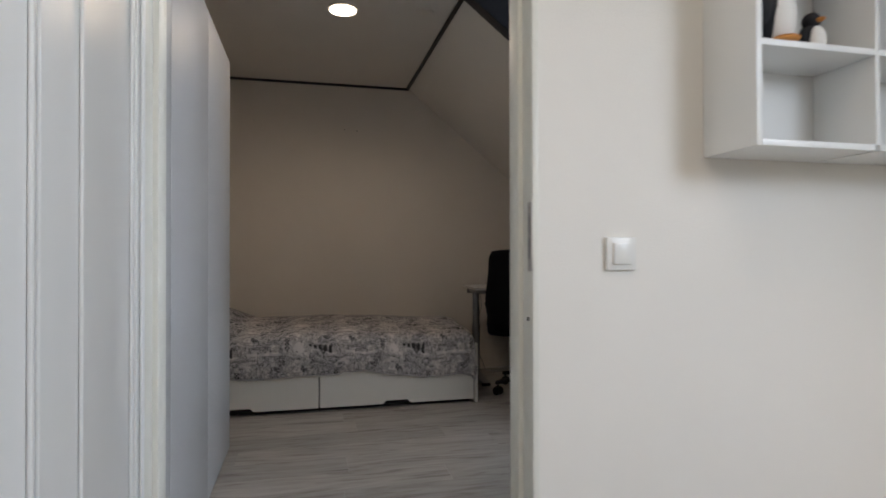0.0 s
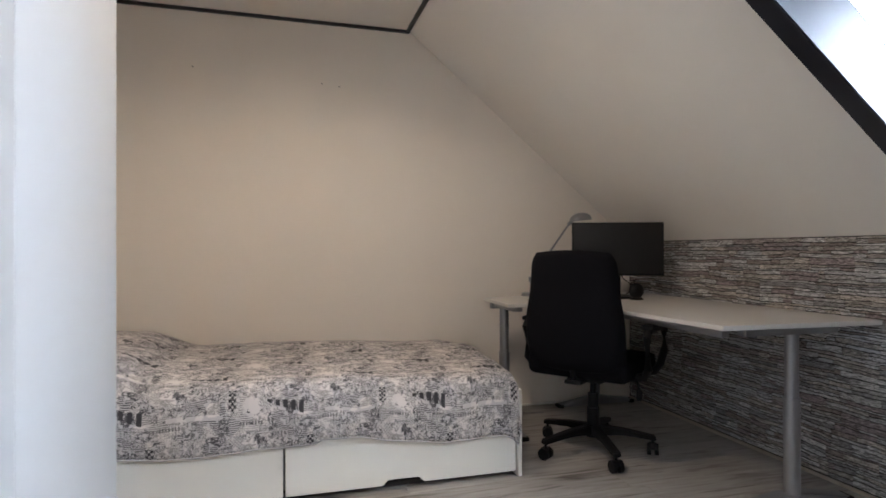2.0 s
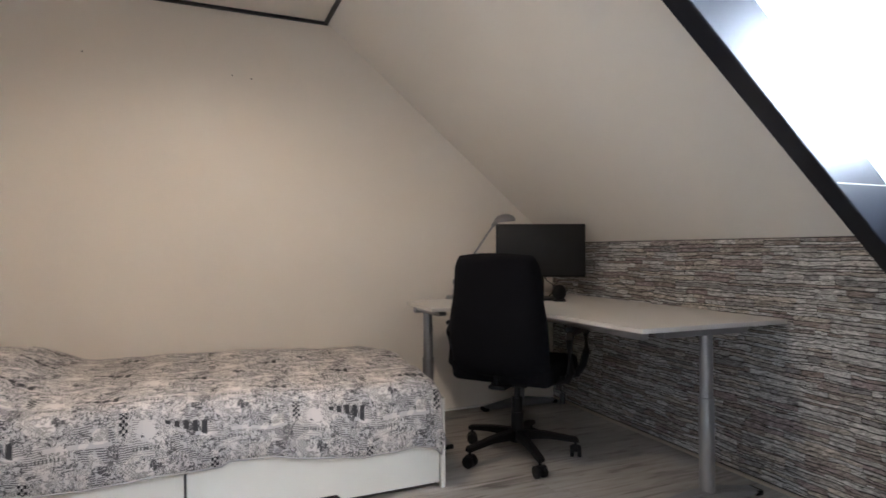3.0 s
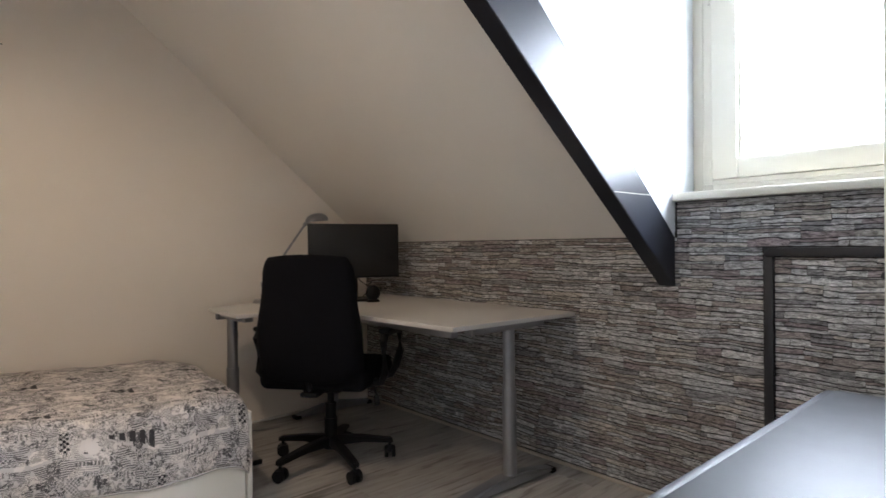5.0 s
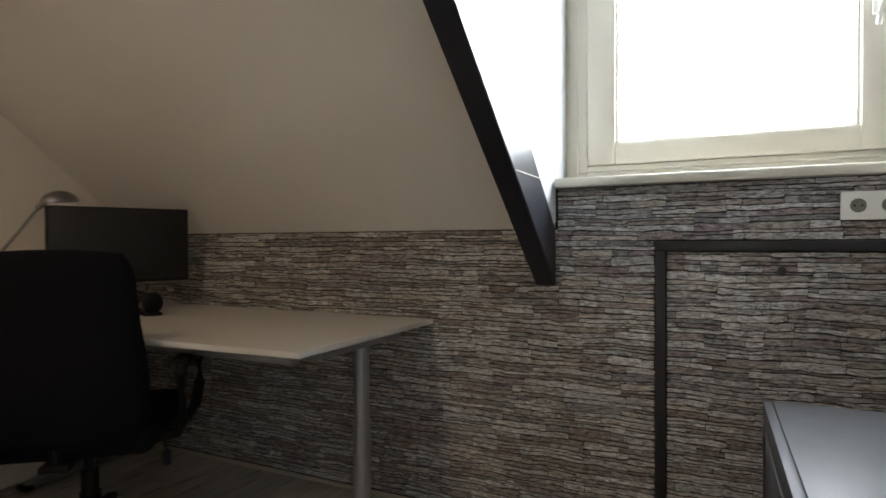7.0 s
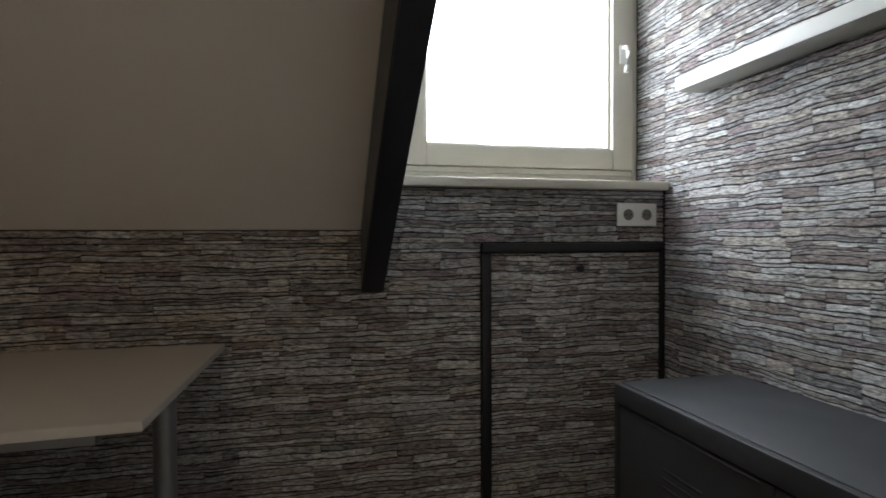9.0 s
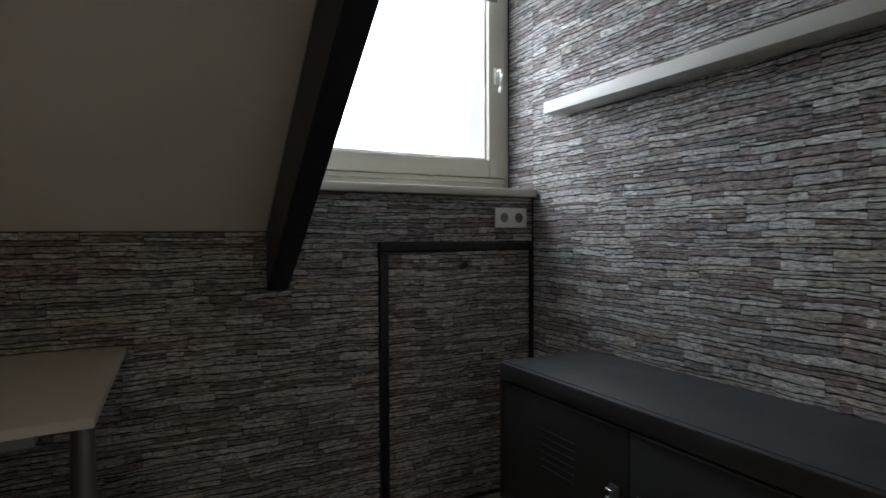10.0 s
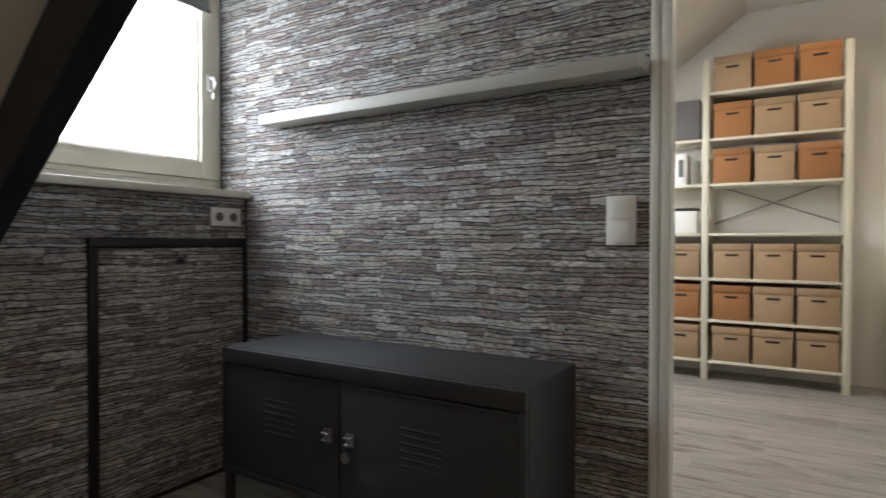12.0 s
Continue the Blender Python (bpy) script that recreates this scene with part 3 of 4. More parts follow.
# ---- things: wardrobe ----
ward = thing("wardrobe", "tall plain white wardrobe with smooth doors, closed", "wardrobe", pose(-0.385, 4.80, 0))
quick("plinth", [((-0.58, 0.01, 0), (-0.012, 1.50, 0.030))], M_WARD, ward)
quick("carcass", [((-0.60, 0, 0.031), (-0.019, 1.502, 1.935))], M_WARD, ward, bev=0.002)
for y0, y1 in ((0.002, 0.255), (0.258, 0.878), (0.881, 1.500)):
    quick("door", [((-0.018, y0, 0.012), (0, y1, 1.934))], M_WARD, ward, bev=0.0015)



# ---- bed ----
def make_bed():
    bed = thing("single_bed", "white single bed with two drawers under it, made up", "bed", pose(0.019, 6.881, 0))
    quick("bed_frame", [((-0.93, 0.02, 0.25), (1.041, 1.04, 0.31)), ((-0.95, 0.004, 0), (-0.93, 1.04, 0.55))], M_BEDW, bed, bev=0.003)
    quick("end_panel", [((1.044, -0.004, 0.0), (1.064, 1.04, 0.385))], M_BEDW, bed, bev=0.003)
    quick("back_panel", [((-0.93, 1.02, 0.0), (1.042, 1.04, 0.25))], M_BEDW, bed)
    for x0, x1, c0 in ((-0.925, 0.040, -0.52), (0.049, 1.036, 0.438)):
        dr = None
        bm = bmesh.new()
        z0, n = 0.026, 0.022
        prism(bm, [(x0, z0), (c0, z0), (c0 + 0.025, z0 + n), (c0 + 0.155, z0 + n), (c0 + 0.18, z0), (x1, z0), (x1, 0.247), (x0, 0.247)], 1, 0.0, 0.018, 0.0015)
        dr = part("drawer", bm, M_BEDW, bed)
        quick("drawer_box", [((x0 + 0.02, 0.02, 0.05), (x1 - 0.02, 0.9, 0.22))], M_BEDW, dr)
    # near-black strip added for the shade in the gap below the drawers
    quick("drawer_gap_shade", [((-0.92, 0.05, 0.0), (1.02, 0.07, 0.024))], M_HOLE, bed)
    mat_ = thing("mattress", "white foam mattress under the duvet on the bed", "mattress", pose(0.019, 6.881, 0.311))
    quick("mattress_core", [((-0.92, 0.04, 0), (1.02, 1.03, 0.10))], M_FUR_W, mat_, bev=0.03)
    # duvet
    nu, nv = 150, 90
    du = bmesh.new()
    uv_grid = []
    drop, top_w = 0.235, 1.02
    grid = []
    for i in range(nu + 1):
        x = -0.93 + 1.990 * i / nu
        line = []
        bottom = 0.208 + 0.02 * max(0.0, 0.9 - x) + 0.02 * noise.noise(Vector((x * 2.1, 0.3, 0))) + 0.022 * math.sin(x * 4.2 + 0.6) * (1 if x > 0.2 else 0.4)
        length = drop + top_w
        for j in range(nv + 1):
            s = length * j / nv
            rise = 0.492 + 0.018 * noise.noise(Vector((x * 1.7, s * 2.2, 1.0))) - 0.035 * max(0, x - 0.4)
            rise += 0.09 / (1 + math.exp((x + 0.50) * 22)) * min(1, max(0, (s - drop + 0.1) * 6))
            edge = 0.055
            if s < drop - edge:
                f = s / (drop - edge)
                y = 6.863 - 0.012 * math.sin(f * 3.1) + 0.012 * noise.noise(Vector((x * 5, s * 3, 4.0)))
                z = bottom + (rise - edge - bottom) * f
            elif s < drop + edge:
                a = (s - drop + edge) / (2 * edge) * math.pi / 2
                y = 6.863 + 0.07 * (1 - math.cos(a))
                z = rise - edge + edge * math.sin(a)
            else:
                f = (s - drop - edge) / (top_w - edge)
                y = 6.933 + f * (7.92 - 6.933)
                z = rise + 0.02 * math.sin(f * math.pi) - 0.03 * max(0, f - 0.8) * 5 * 0.4
            wr = 0.013 * noise.noise(Vector((x * 9 + s * 3, s * 8, 2.0))) + 0.014 * noise.noise(Vector((x * 3 - s * 4, s * 3.0, 7.0)))
            z += wr
            y -= wr * 0.8
            # rounded foot end that hangs over the panel
            k = (x - 0.980) / 0.08
            if k > 0:
                z -= 0.032 * (1 - math.sqrt(max(0, 1 - min(1, k) ** 2)))
            line.append((du.verts.new((min(x, 1.058), y, z)), x, s))
        xe, se = line[-1][1], line[-1][2]
        grid.append(line)
    hem = [tuple(line[0][0].co) for line in grid[::2]]
    lay = du.loops.layers.uv.new("cloth")

    def face(a, b, c, d):
        f = du.faces.new([q[0] for q in (a, b, c, d)])
        for lp, q in zip(f.loops, (a, b, c, d)):
            lp[lay].uv = (q[1] + 3, q[2] + 3)
    for i in range(nu):
        for j in range(nv):
            face(grid[i][j], grid[i + 1][j], grid[i + 1][j + 1], grid[i][j + 1])
    # drop at the foot end
    last = grid[-1]
    rows = [last]
    for k in range(1, 13):
        f = k / 12
        row = []
        for v, x, s in last:
            zb = max(0.200, v.co.z - 0.24)
            z = v.co.z + (zb - v.co.z) * f
            row.append((du.verts.new((1.058 + 0.002 * math.sin(f * 3) + 0.001 * noise.noise(Vector((1, s * 9, f * 3))), v.co.y, min(z, v.co.z))), x + 0.24 * f, s))
        rows.append(row)
    for a, b in zip(rows, rows[1:]):
        for j in range(nv):
            face(a[j], b[j], b[j + 1], a[j + 1])
    dv_thing = thing("duvet", "white duvet printed with black city sketches, spread on the bed", "duvet", pose(0.019, 6.881, 0.41))
    duvet = part("cover", du, M_DUVET, None, smooth=180)
    duvet.parent = dv_thing
    duvet.matrix_parent_inverse = dv_thing.matrix_world.inverted()
    bm = bmesh.new()
    tube(bm, hem, 0.004, 8)
    hem_ob = part("hem", bm, M_DUVETHEM, None, smooth=180)
    hem_ob.parent = dv_thing
    hem_ob.matrix_parent_inverse = dv_thing.matrix_world.inverted()
    sol = duvet.modifiers.new("thickness", "SOLIDIFY")
    sol.thickness, sol.offset = 0.008, -1
    return bed


make_bed()


# ---- desk ----
def make_desk():
    z = 0.725
    desk = thing("corner_desk", "white L-shaped corner desk on silver T-shaped legs", "desk", pose(0, 0, 0))
    pts = [(1.202, 7.700), (1.187, 7.287), (1.305, 7.271)]
    for k in range(1, 13):
        a = k / 12
        # inner curve from the short wing to the long wing
        p0, p1, p2 = Vector((1.305, 7.271)), Vector((1.565, 7.235)), Vector((1.582, 6.83))
        q = (1 - a) ** 2 * p0 + 2 * a * (1 - a) * p1 + a * a * p2
        pts.append((q.x, q.y))
    pts += [(1.609, 6.262), (2.342, 6.226), (2.342, 7.918), (1.862, 7.915), (1.530, 7.808)]
    bm = bmesh.new()
    prism(bm, pts, 2, z - 0.018, z, 0.0015)
    part("tabletop", bm, M_DESK, desk)
    quick("under_frame", [((1.69, 6.36, z - 0.062), (1.73, 7.66, z - 0.0185)), ((2.20, 6.36, z - 0.062), (2.24, 7.66, z - 0.0185)), ((1.24, 7.66, z - 0.062), (2.24, 7.70, z - 0.0185)), ((1.245, 7.33, z - 0.045), (1.275, 7.655, z - 0.0185))], M_STEEL, desk, bev=0.003)

    def leg(x, y, yaw, lo, hi):
        g = pose(x, y, 0, 0, 0, yaw)
        bm = bmesh.new()
        rod(bm, (0, 0, 0.05), (0, 0, 0.42), 0.030, n=28)
        rod(bm, (0, 0, 0.42), (0, 0, z - 0.045), 0.0255, n=28)
        rod(bm, (0, 0, 0.415), (0, 0, 0.425), 0.0315, n=28)
        bmesh.ops.transform(bm, matrix=g, verts=bm.verts)
        lg = part("leg", bm, M_STEEL, desk)
        bm = bmesh.new()
        prism(bm, [(lo, 0.008), (lo, 0.020), (-0.06, 0.055), (0.06, 0.055), (hi, 0.020), (hi, 0.008)], 1, -0.032, 0.032, 0.006)
        bmesh.ops.transform(bm, matrix=g, verts=bm.verts)
        part("foot", bm, M_STEEL, lg)
        for e in (lo + 0.015, hi - 0.015):
            bm = bmesh.new()
            box(bm, (e - 0.018, -0.033, 0), (e + 0.018, 0.033, 0.022), 0.006)
            bmesh.ops.transform(bm, matrix=g, verts=bm.verts)
            part("foot_cap", bm, M_PLASTIC, lg)
        bm = bmesh.new()
        box(bm, (lo * 0.75, -0.025, z - 0.05), (hi * 0.75, 0.025, z - 0.0185), 0.004)
        bmesh.ops.transform(bm, matrix=g, verts=bm.verts)
        part("bracket", bm, M_STEEL, lg)

    leg(1.978, 6.310, -2, -0.31, 0.27)
    leg(1.275, 7.56, 90, -0.27, 0.14)
    leg(2.02, 7.83, 0, -0.27, 0.27)


make_desk()


# ---- office chair ----
def make_chair():
    ch = thing("office_chair", "black fabric swivel chair with high back and loop armrests", "chair", pose(1.556, 7.075, 0, 0, 0, -52))
    bm = bmesh.new()
    rod(bm, (0, 0, 0.075), (0, 0, 0.145), 0.036, 0.030, n=24)
    hub = part("base_hub", bm, M_PLASTIC, ch)
    for k in range(5):
        a = radians(116 + 52 + 72 * k)
        m = Matrix.Rotation(a, 4, "Z")
        bm = bmesh.new()
        prism(bm, [(0.02, 0.085), (0.02, 0.135), (0.15, 0.122), (0.295, 0.095), (0.30, 0.072), (0.15, 0.090)], 1, -0.019, 0.019, 0.004)
        bmesh.ops.transform(bm, matrix=m, verts=bm.verts)
        arm = part("base_arm", bm, M_PLASTIC, ch)
        bm = bmesh.new()
        mm = m @ pose(0.283, 0, 0, 0, 0, 40 + 75 * k)
        for s in (-1, 1):
            rod(bm, (0, s * 0.009, 0.028), (0, s * 0.026, 0.028), 0.028, n=24)
        box(bm, (-0.02, -0.022, 0.026), (0.012, 0.022, 0.058), 0.008)
        rod(bm, (0, 0, 0.04), (0, 0, 0.078), 0.007)
        bmesh.ops.transform(bm, matrix=mm, verts=bm.verts)
        part("caster", bm, M_PLASTIC, arm)
    bm = bmesh.new()
    rod(bm, (0, 0, 0.14), (0, 0, 0.29), 0.026, n=24)
    rod(bm, (0, 0, 0.14), (0, 0, 0.22), 0.031, n=24)
    rod(bm, (0, 0, 0.29), (0, 0, 0.38), 0.015, n=20)
    part("gas_column", bm, M_PLASTIC, ch)
    bm = bmesh.new()
    box(bm, (-0.09, -0.12, 0.365), (0.09, 0.10, 0.405), 0.01)
    part("mechanism", bm, M_PLASTIC, ch)
    bm = bmesh.new()
    tube(bm, [(0.08, 0.0, 0.385), (0.18, 0.0, 0.385), (0.22, 0.0, 0.375), (0.23, 0.0, 0.33)], 0.005)
    box(bm, (0.218, -0.012, 0.285), (0.242, 0.012, 0.335), 0.006)
    part("height_lever", bm, M_PLASTIC, ch)
    # seat
    bm = bmesh.new()
    box(bm, (-0.25, -0.24, 0.40), (0.25, 0.24, 0.485), 0.038, 5)
    for v in bm.verts:
        if v.co.y > 0.15:
            v.co.z -= (v.co.y - 0.15) * 0.25
        v.co.z += 0.02 * abs(v.co.x) / 0.25 if v.co.z > 0.45 else 0
    part("seat", bm, M_FABRIC, ch, smooth=60)
    # backrest: a curved cushion, wider in the middle, leaning back
    bm = bmesh.new()
    nx, nz = 18, 26
    lay = []
    for side in (0, 1):
        g = []
        for k in range(nz + 1):
            f = k / nz
            w = 0.232 + 0.012 * math.sin(min(1, f * 1.6) * math.pi) - 0.026 * max(0.0, f - 0.45) / 0.55
            if f > 0.88:
                w *= math.sqrt(max(0.0, 1 - ((f - 0.88) / 0.125) ** 2 * 0.26))
            if f < 0.10:
                w *= 0.80 + 2.0 * f
            row = []
            for i in range(nx + 1):
                u = -1 + 2 * i / nx
                r = max(0, 1 - abs(u) ** 6) ** 0.5
                rz = max(0, 1 - abs(2 * f - 1) ** 10) ** 0.5
                thick = 0.045 * r * rz + 0.004
                z = 0.43 + 0.575 * f - 0.012 * u * u * (f > 0.7)
                y = -0.228 - 0.085 * f - 0.02 * math.sin(f * 5.0) + 0.035 * u * u
                y += thick if side else -thick
                row.append(bm.verts.new((u * w, y, z)))
            g.append(row)
        lay.append(g)
    for g in lay:
        for k in range(nz):
            for i in range(nx):
                bm.faces.new((g[k][i], g[k][i + 1], g[k + 1][i + 1], g[k + 1][i]))
    a, b = lay
    for k in range(nz):
        for i in (0, nx):
            bm.faces.new((a[k][i], a[k + 1][i], b[k + 1][i], b[k][i]))
    for i in range(nx):
        for k in (0, nz):
            bm.faces.new((a[k][i], a[k][i + 1], b[k][i + 1], b[k][i]))
    back = part("backrest", bm, M_FABRIC, ch, smooth=60)
    bm = bmesh.new()
    box(bm, (-0.04, -0.26, 0.38), (0.04, -0.02, 0.40), 0.006)
    tube(bm, [(0, -0.22, 0.40), (0, -0.25, 0.415), (0, -0.255, 0.45)], 0.013)
    part("back_bracket", bm, M_PLASTIC, ch)
    for s in (-1, 1):
        bm = bmesh.new()
        tube(bm, [(s * 0.22, -0.10, 0.412), (s * 0.285, -0.10, 0.425), (s * 0.305, -0.115, 0.46), (s * 0.305, -0.135, 0.615), (s * 0.305, -0.11, 0.640), (s * 0.305, 0.10, 0.640), (s * 0.305, 0.15, 0.615), (s * 0.305, 0.155, 0.52), (s * 0.300, 0.10, 0.455), (s * 0.285, 0.06, 0.425), (s * 0.22, 0.05, 0.412)], 0.019)
        arm = part("armrest", bm, M_PLASTIC, ch)
        bm = bmesh.new()
        box(bm, (s * 0.305 - 0.027, -0.13, 0.644), (s * 0.305 + 0.027, 0.14, 0.666), 0.01, 3)
        part("arm_pad", bm, M_PLASTIC, arm)


make_chair()


# ---- monitor, desk lamp ----
mon = thing("computer_monitor", "black flat computer monitor on its stand on the desk", "monitor", pose(1.955, 7.462, 0.725, 0, 0, -20))
quick("casing", [((-0.264, 0.004, 0.130), (0.264, 0.04, 0.443))], M_PLASTIC, mon, bev=0.006)
quick("screen", [((-0.257, 0.0, 0.143), (0.257, 0.0045, 0.437))], M_SCREEN, mon, bev=0.001)
bm = bmesh.new()
box(bm, (-0.025, 0.045, 0.01), (0.025, 0.065, 0.30), 0.006)
part("stand", bm, M_PLASTIC, mon)
bm = bmesh.new()
rod(bm, (0, 0.03, 0.0), (0, 0.03, 0.012), 0.115, 0.105, n=40)
part("stand_base", bm, M_PLASTIC, mon)
for name, lab, x, cat in (("black_webcam", "black rounded gadget standing on the desk", 2.0, "gadget"),):
    wc = thing(name, lab, cat, pose(x - 0.015, 7.33, 0.725))
    bm = bmesh.new()
    bmesh.ops.create_uvsphere(bm, u_segments=20, v_segments=12, radius=0.045, matrix=Matrix.Translation((0, 0, 0.05)) @ Matrix.Diagonal((1, 0.7, 1, 1)))
    part("head", bm, M_PLASTIC, wc)
    bm = bmesh.new()
    rod(bm, (0, 0, 0), (0, 0, 0.012), 0.04, 0.032, n=28)
    part("foot", bm, M_PLASTIC, wc)
cable = thing("monitor_cable", "thin black cable hanging behind the monitor", "cable", pose(2.06, 7.53, 0.725))
bm = bmesh.new()
tube(bm, [(-0.06, 0, 0.17), (-0.03, 0.0, 0.11), (0.03, 0.01, 0.075), (0.07, 0.02, 0.10), (0.06, 0.03, 0.05), (0.02, 0.05, 0.004)], 0.003, 8)
part("cord", bm, M_PLASTIC, cable)

lp = thing("desk_lamp", "small silver desk lamp with a bent arm on the desk", "lamp", pose(1.52, 7.73, 0.728))
bm = bmesh.new()
rod(bm, (0, 0, 0), (0, 0, 0.018), 0.06, 0.052, n=32)
part("lamp_base", bm, M_STEEL, lp)
bm = bmesh.new()
tube(bm, [(0, 0, 0.018), (0.0, 0, 0.09), (0.13, 0, 0.27), (0.265, 0, 0.447)], 0.006)
box(bm, (-0.012, -0.012, 0.085), (0.012, 0.012, 0.115), 0.004)
part("arm", bm, M_STEEL, lp)
bm = bmesh.new()
bmesh.ops.create_uvsphere(bm, u_segments=24, v_segments=14, radius=0.058, matrix=Matrix.Translation((0.335, -0.01, 0.468)) @ Matrix.Rotation(radians(-8), 4, "Y") @ Matrix.Diagonal((1.25, 0.9, 0.75, 1)))
bmesh.ops.bisect_plane(bm, geom=bm.verts[:] + bm.edges[:] + bm.faces[:], plane_co=(0.335, 0, 0.462), plane_no=(0.1, 0, -1), clear_outer=True)
rod(bm, (0.255, 0, 0.437), (0.295, -0.005, 0.475), 0.012)
part("shade", bm, M_CHROME, lp)

# ---- locker cabinet ----
def make_cabinet():
    x0, x1, y0, y1, z0, z1 = 0.803, 1.990, 4.755, 5.149, 0.18, 0.63
    cab = thing("metal_cabinet", "low anthracite metal locker cabinet with two louvred doors", "cabinet", pose(0, 0, 0))
    bm = bmesh.new()
    box(bm, (x0, y0, z0), (x1, y1 - 0.020, z1), 0.003, 2)
    part("body", bm, M_LOCKER, cab)
    quick("front_rail", [((x0 + 0.002, y1 - 0.0195, z1 - 0.055), (x1 - 0.002, y1, z1 - 0.002)), ((x0 + 0.002, y1 - 0.0195, z0), (x1 - 0.002, y1, z0 + 0.02)), ((x0 + 0.002, y1 - 0.0195, z0 + 0.021), (x0 + 0.02, y1, z1 - 0.056)), ((x1 - 0.02, y1 - 0.0195, z0 + 0.021), (x1 - 0.002, y1, z1 - 0.056))], M_LOCKER, cab, bev=0.002)
    mid = 1.431
    for a, b in ((x0 + 0.023, mid - 0.002), (mid + 0.002, x1 - 0.023)):
        dr = quick("door", [((a, y1 - 0.0185, z0 + 0.023), (b, y1 - 0.004, z1 - 0.060))], M_LOCKER, cab, bev=0.002)
        quick("door_lip", [((a + 0.03, y1 - 0.004, z1 - 0.066), (b - 0.03, y1 + 0.001, z1 - 0.063))], M_LOCKER, dr)
        c = (a + b) / 2
        for k in range(6):
            bm = bmesh.new()
            zz = 0.475 - k * 0.022
            prism(bm, [(y1 - 0.005, zz), (y1 - 0.0025, zz - 0.004), (y1 - 0.0025, zz - 0.007), (y1 - 0.005, zz - 0.013)], 0, c - 0.07, c + 0.07)
            part("louvre", bm, M_LOCKER, dr)
        hx = mid + (-0.045 if b < mid else 0.045)
        bm = bmesh.new()
        box(bm, (hx - 0.016, y1 - 0.004, 0.375), (hx + 0.016, y1 + 0.004, 0.42), 0.003)
        hd = part("handle", bm, M_CHROME, dr, "small chrome door latch")
        bm = bmesh.new()
        tube(bm, [(hx - 0.01, y1 + 0.004, 0.388), (hx - 0.01, y1 + 0.018, 0.388), (hx + 0.01, y1 + 0.018, 0.388), (hx + 0.01, y1 + 0.004, 0.388)], 0.003, 8)
        tube(bm, [(hx - 0.01, y1 + 0.004, 0.41), (hx - 0.01, y1 + 0.018, 0.41), (hx + 0.01, y1 + 0.018, 0.41), (hx + 0.01, y1 + 0.004, 0.41)], 0.003, 8)
        part("staple", bm, M_CHROME, hd)
    for x in (x0 + 0.018, x1 - 0.018):
        for y in (y0 + 0.018, y1 - 0.022):
            bm = bmesh.new()
            box(bm, (x - 0.013, y - 0.013, 0), (x + 0.013, y + 0.013, z0 - 0.001), 0.002)
            part("leg", bm, M_LOCKER, cab)
    keys = thing("key_tag", "small grey key fob hanging from the cabinet latch", "key", pose(mid - 0.045, y1 + 0.022, 0.386))
    bm = bmesh.new()
    tube(bm, [(0, 0, 0.0), (0.003, 0.002, -0.012), (0, 0.002, -0.02)], 0.0015, 8)
    part("ring", bm, M_CHROME, keys)
    bm = bmesh.new()
    rod(bm, (0, -0.002, -0.035), (0, 0.004, -0.035), 0.016, n=24)
    part("fob", bm, M_STEEL, keys)


make_cabinet()

# ---- wall things ----
sh = thing("picture_ledge", "long thick white floating shelf on the slate-papered wall", "shelf", pose(0.5885, YS + 0.0035, 1.499))
bm = bmesh.new()
box(bm, (0.0155, 0.001, 0), (1.557, 0.0975, 0.043), 0.002)
part("board", bm, M_LEDGE, sh)
quick("end_cap", [((0, 0.001, 0), (0.015, 0.10, 0.043))], M_LEDGE, sh, bev=0.002)
quick("front_edge", [((0.0155, 0.098, 0), (1.557, 0.10, 0.043))], M_LEDGE, sh, bev=0.0008)


def socket(x, y, z):
    so = thing("double_socket", "white double wall socket above the hatch", "socket", pose(x, y, z))
    quick("plate", [((-0.010, -0.077, -0.04), (-0.0005, 0.077, 0.04))], M_SWITCH, so, bev=0.004)
    for s in (-0.036, 0.036):
        bm = bmesh.new()
        rod(bm, (-0.0118, s, 0), (-0.0101, s, 0), 0.024, n=28)
        o = part("outlet", bm, M_SWITCH, so)
        # flat disc, the shade inside the outlet's recess put into its dark colour
        bm = bmesh.new()
        rod(bm, (-0.0124, s, 0), (-0.0119, s, 0), 0.0195, n=28)
        part("recess", bm, mat("socket_recess_shade", (0.16, 0.15, 0.13), 0.5), o)
        bm = bmesh.new()
        for dy in (-0.009, 0.009):
            rod(bm, (-0.0130, s + dy, 0), (-0.0125, s + dy, 0), 0.003, n=10)
        part("contact", bm, M_HOLE, o)


socket(XE - 0.004, 4.857, 1.116)

sw = thing("double_switch", "white double light switch on the slate-papered wall", "switch", pose(0.669, YS + 0.004, 1.076))
quick("plate", [((-0.044, 0.0, -0.075), (0.044, 0.010, 0.075))], M_SWITCH, sw, bev=0.004)
for z in (-0.036, 0.036):
    quick("rocker", [((-0.028, 0.0101, z - 0.030), (0.028, 0.016, z + 0.030))], M_SWITCH, sw, bev=0.002)
sw = thing("light_switch", "white single light switch beside the doorway", "switch", pose(0.787, YSB - 0.0002, 0.977))
quick("plate", [((-0.043, -0.012, -0.043), (0.043, 0.0, 0.043))], M_SWITCH, sw, bev=0.004)
quick("rocker", [((-0.026, -0.019, -0.028), (0.026, -0.0121, 0.028))], M_SWITCH, sw, bev=0.003)


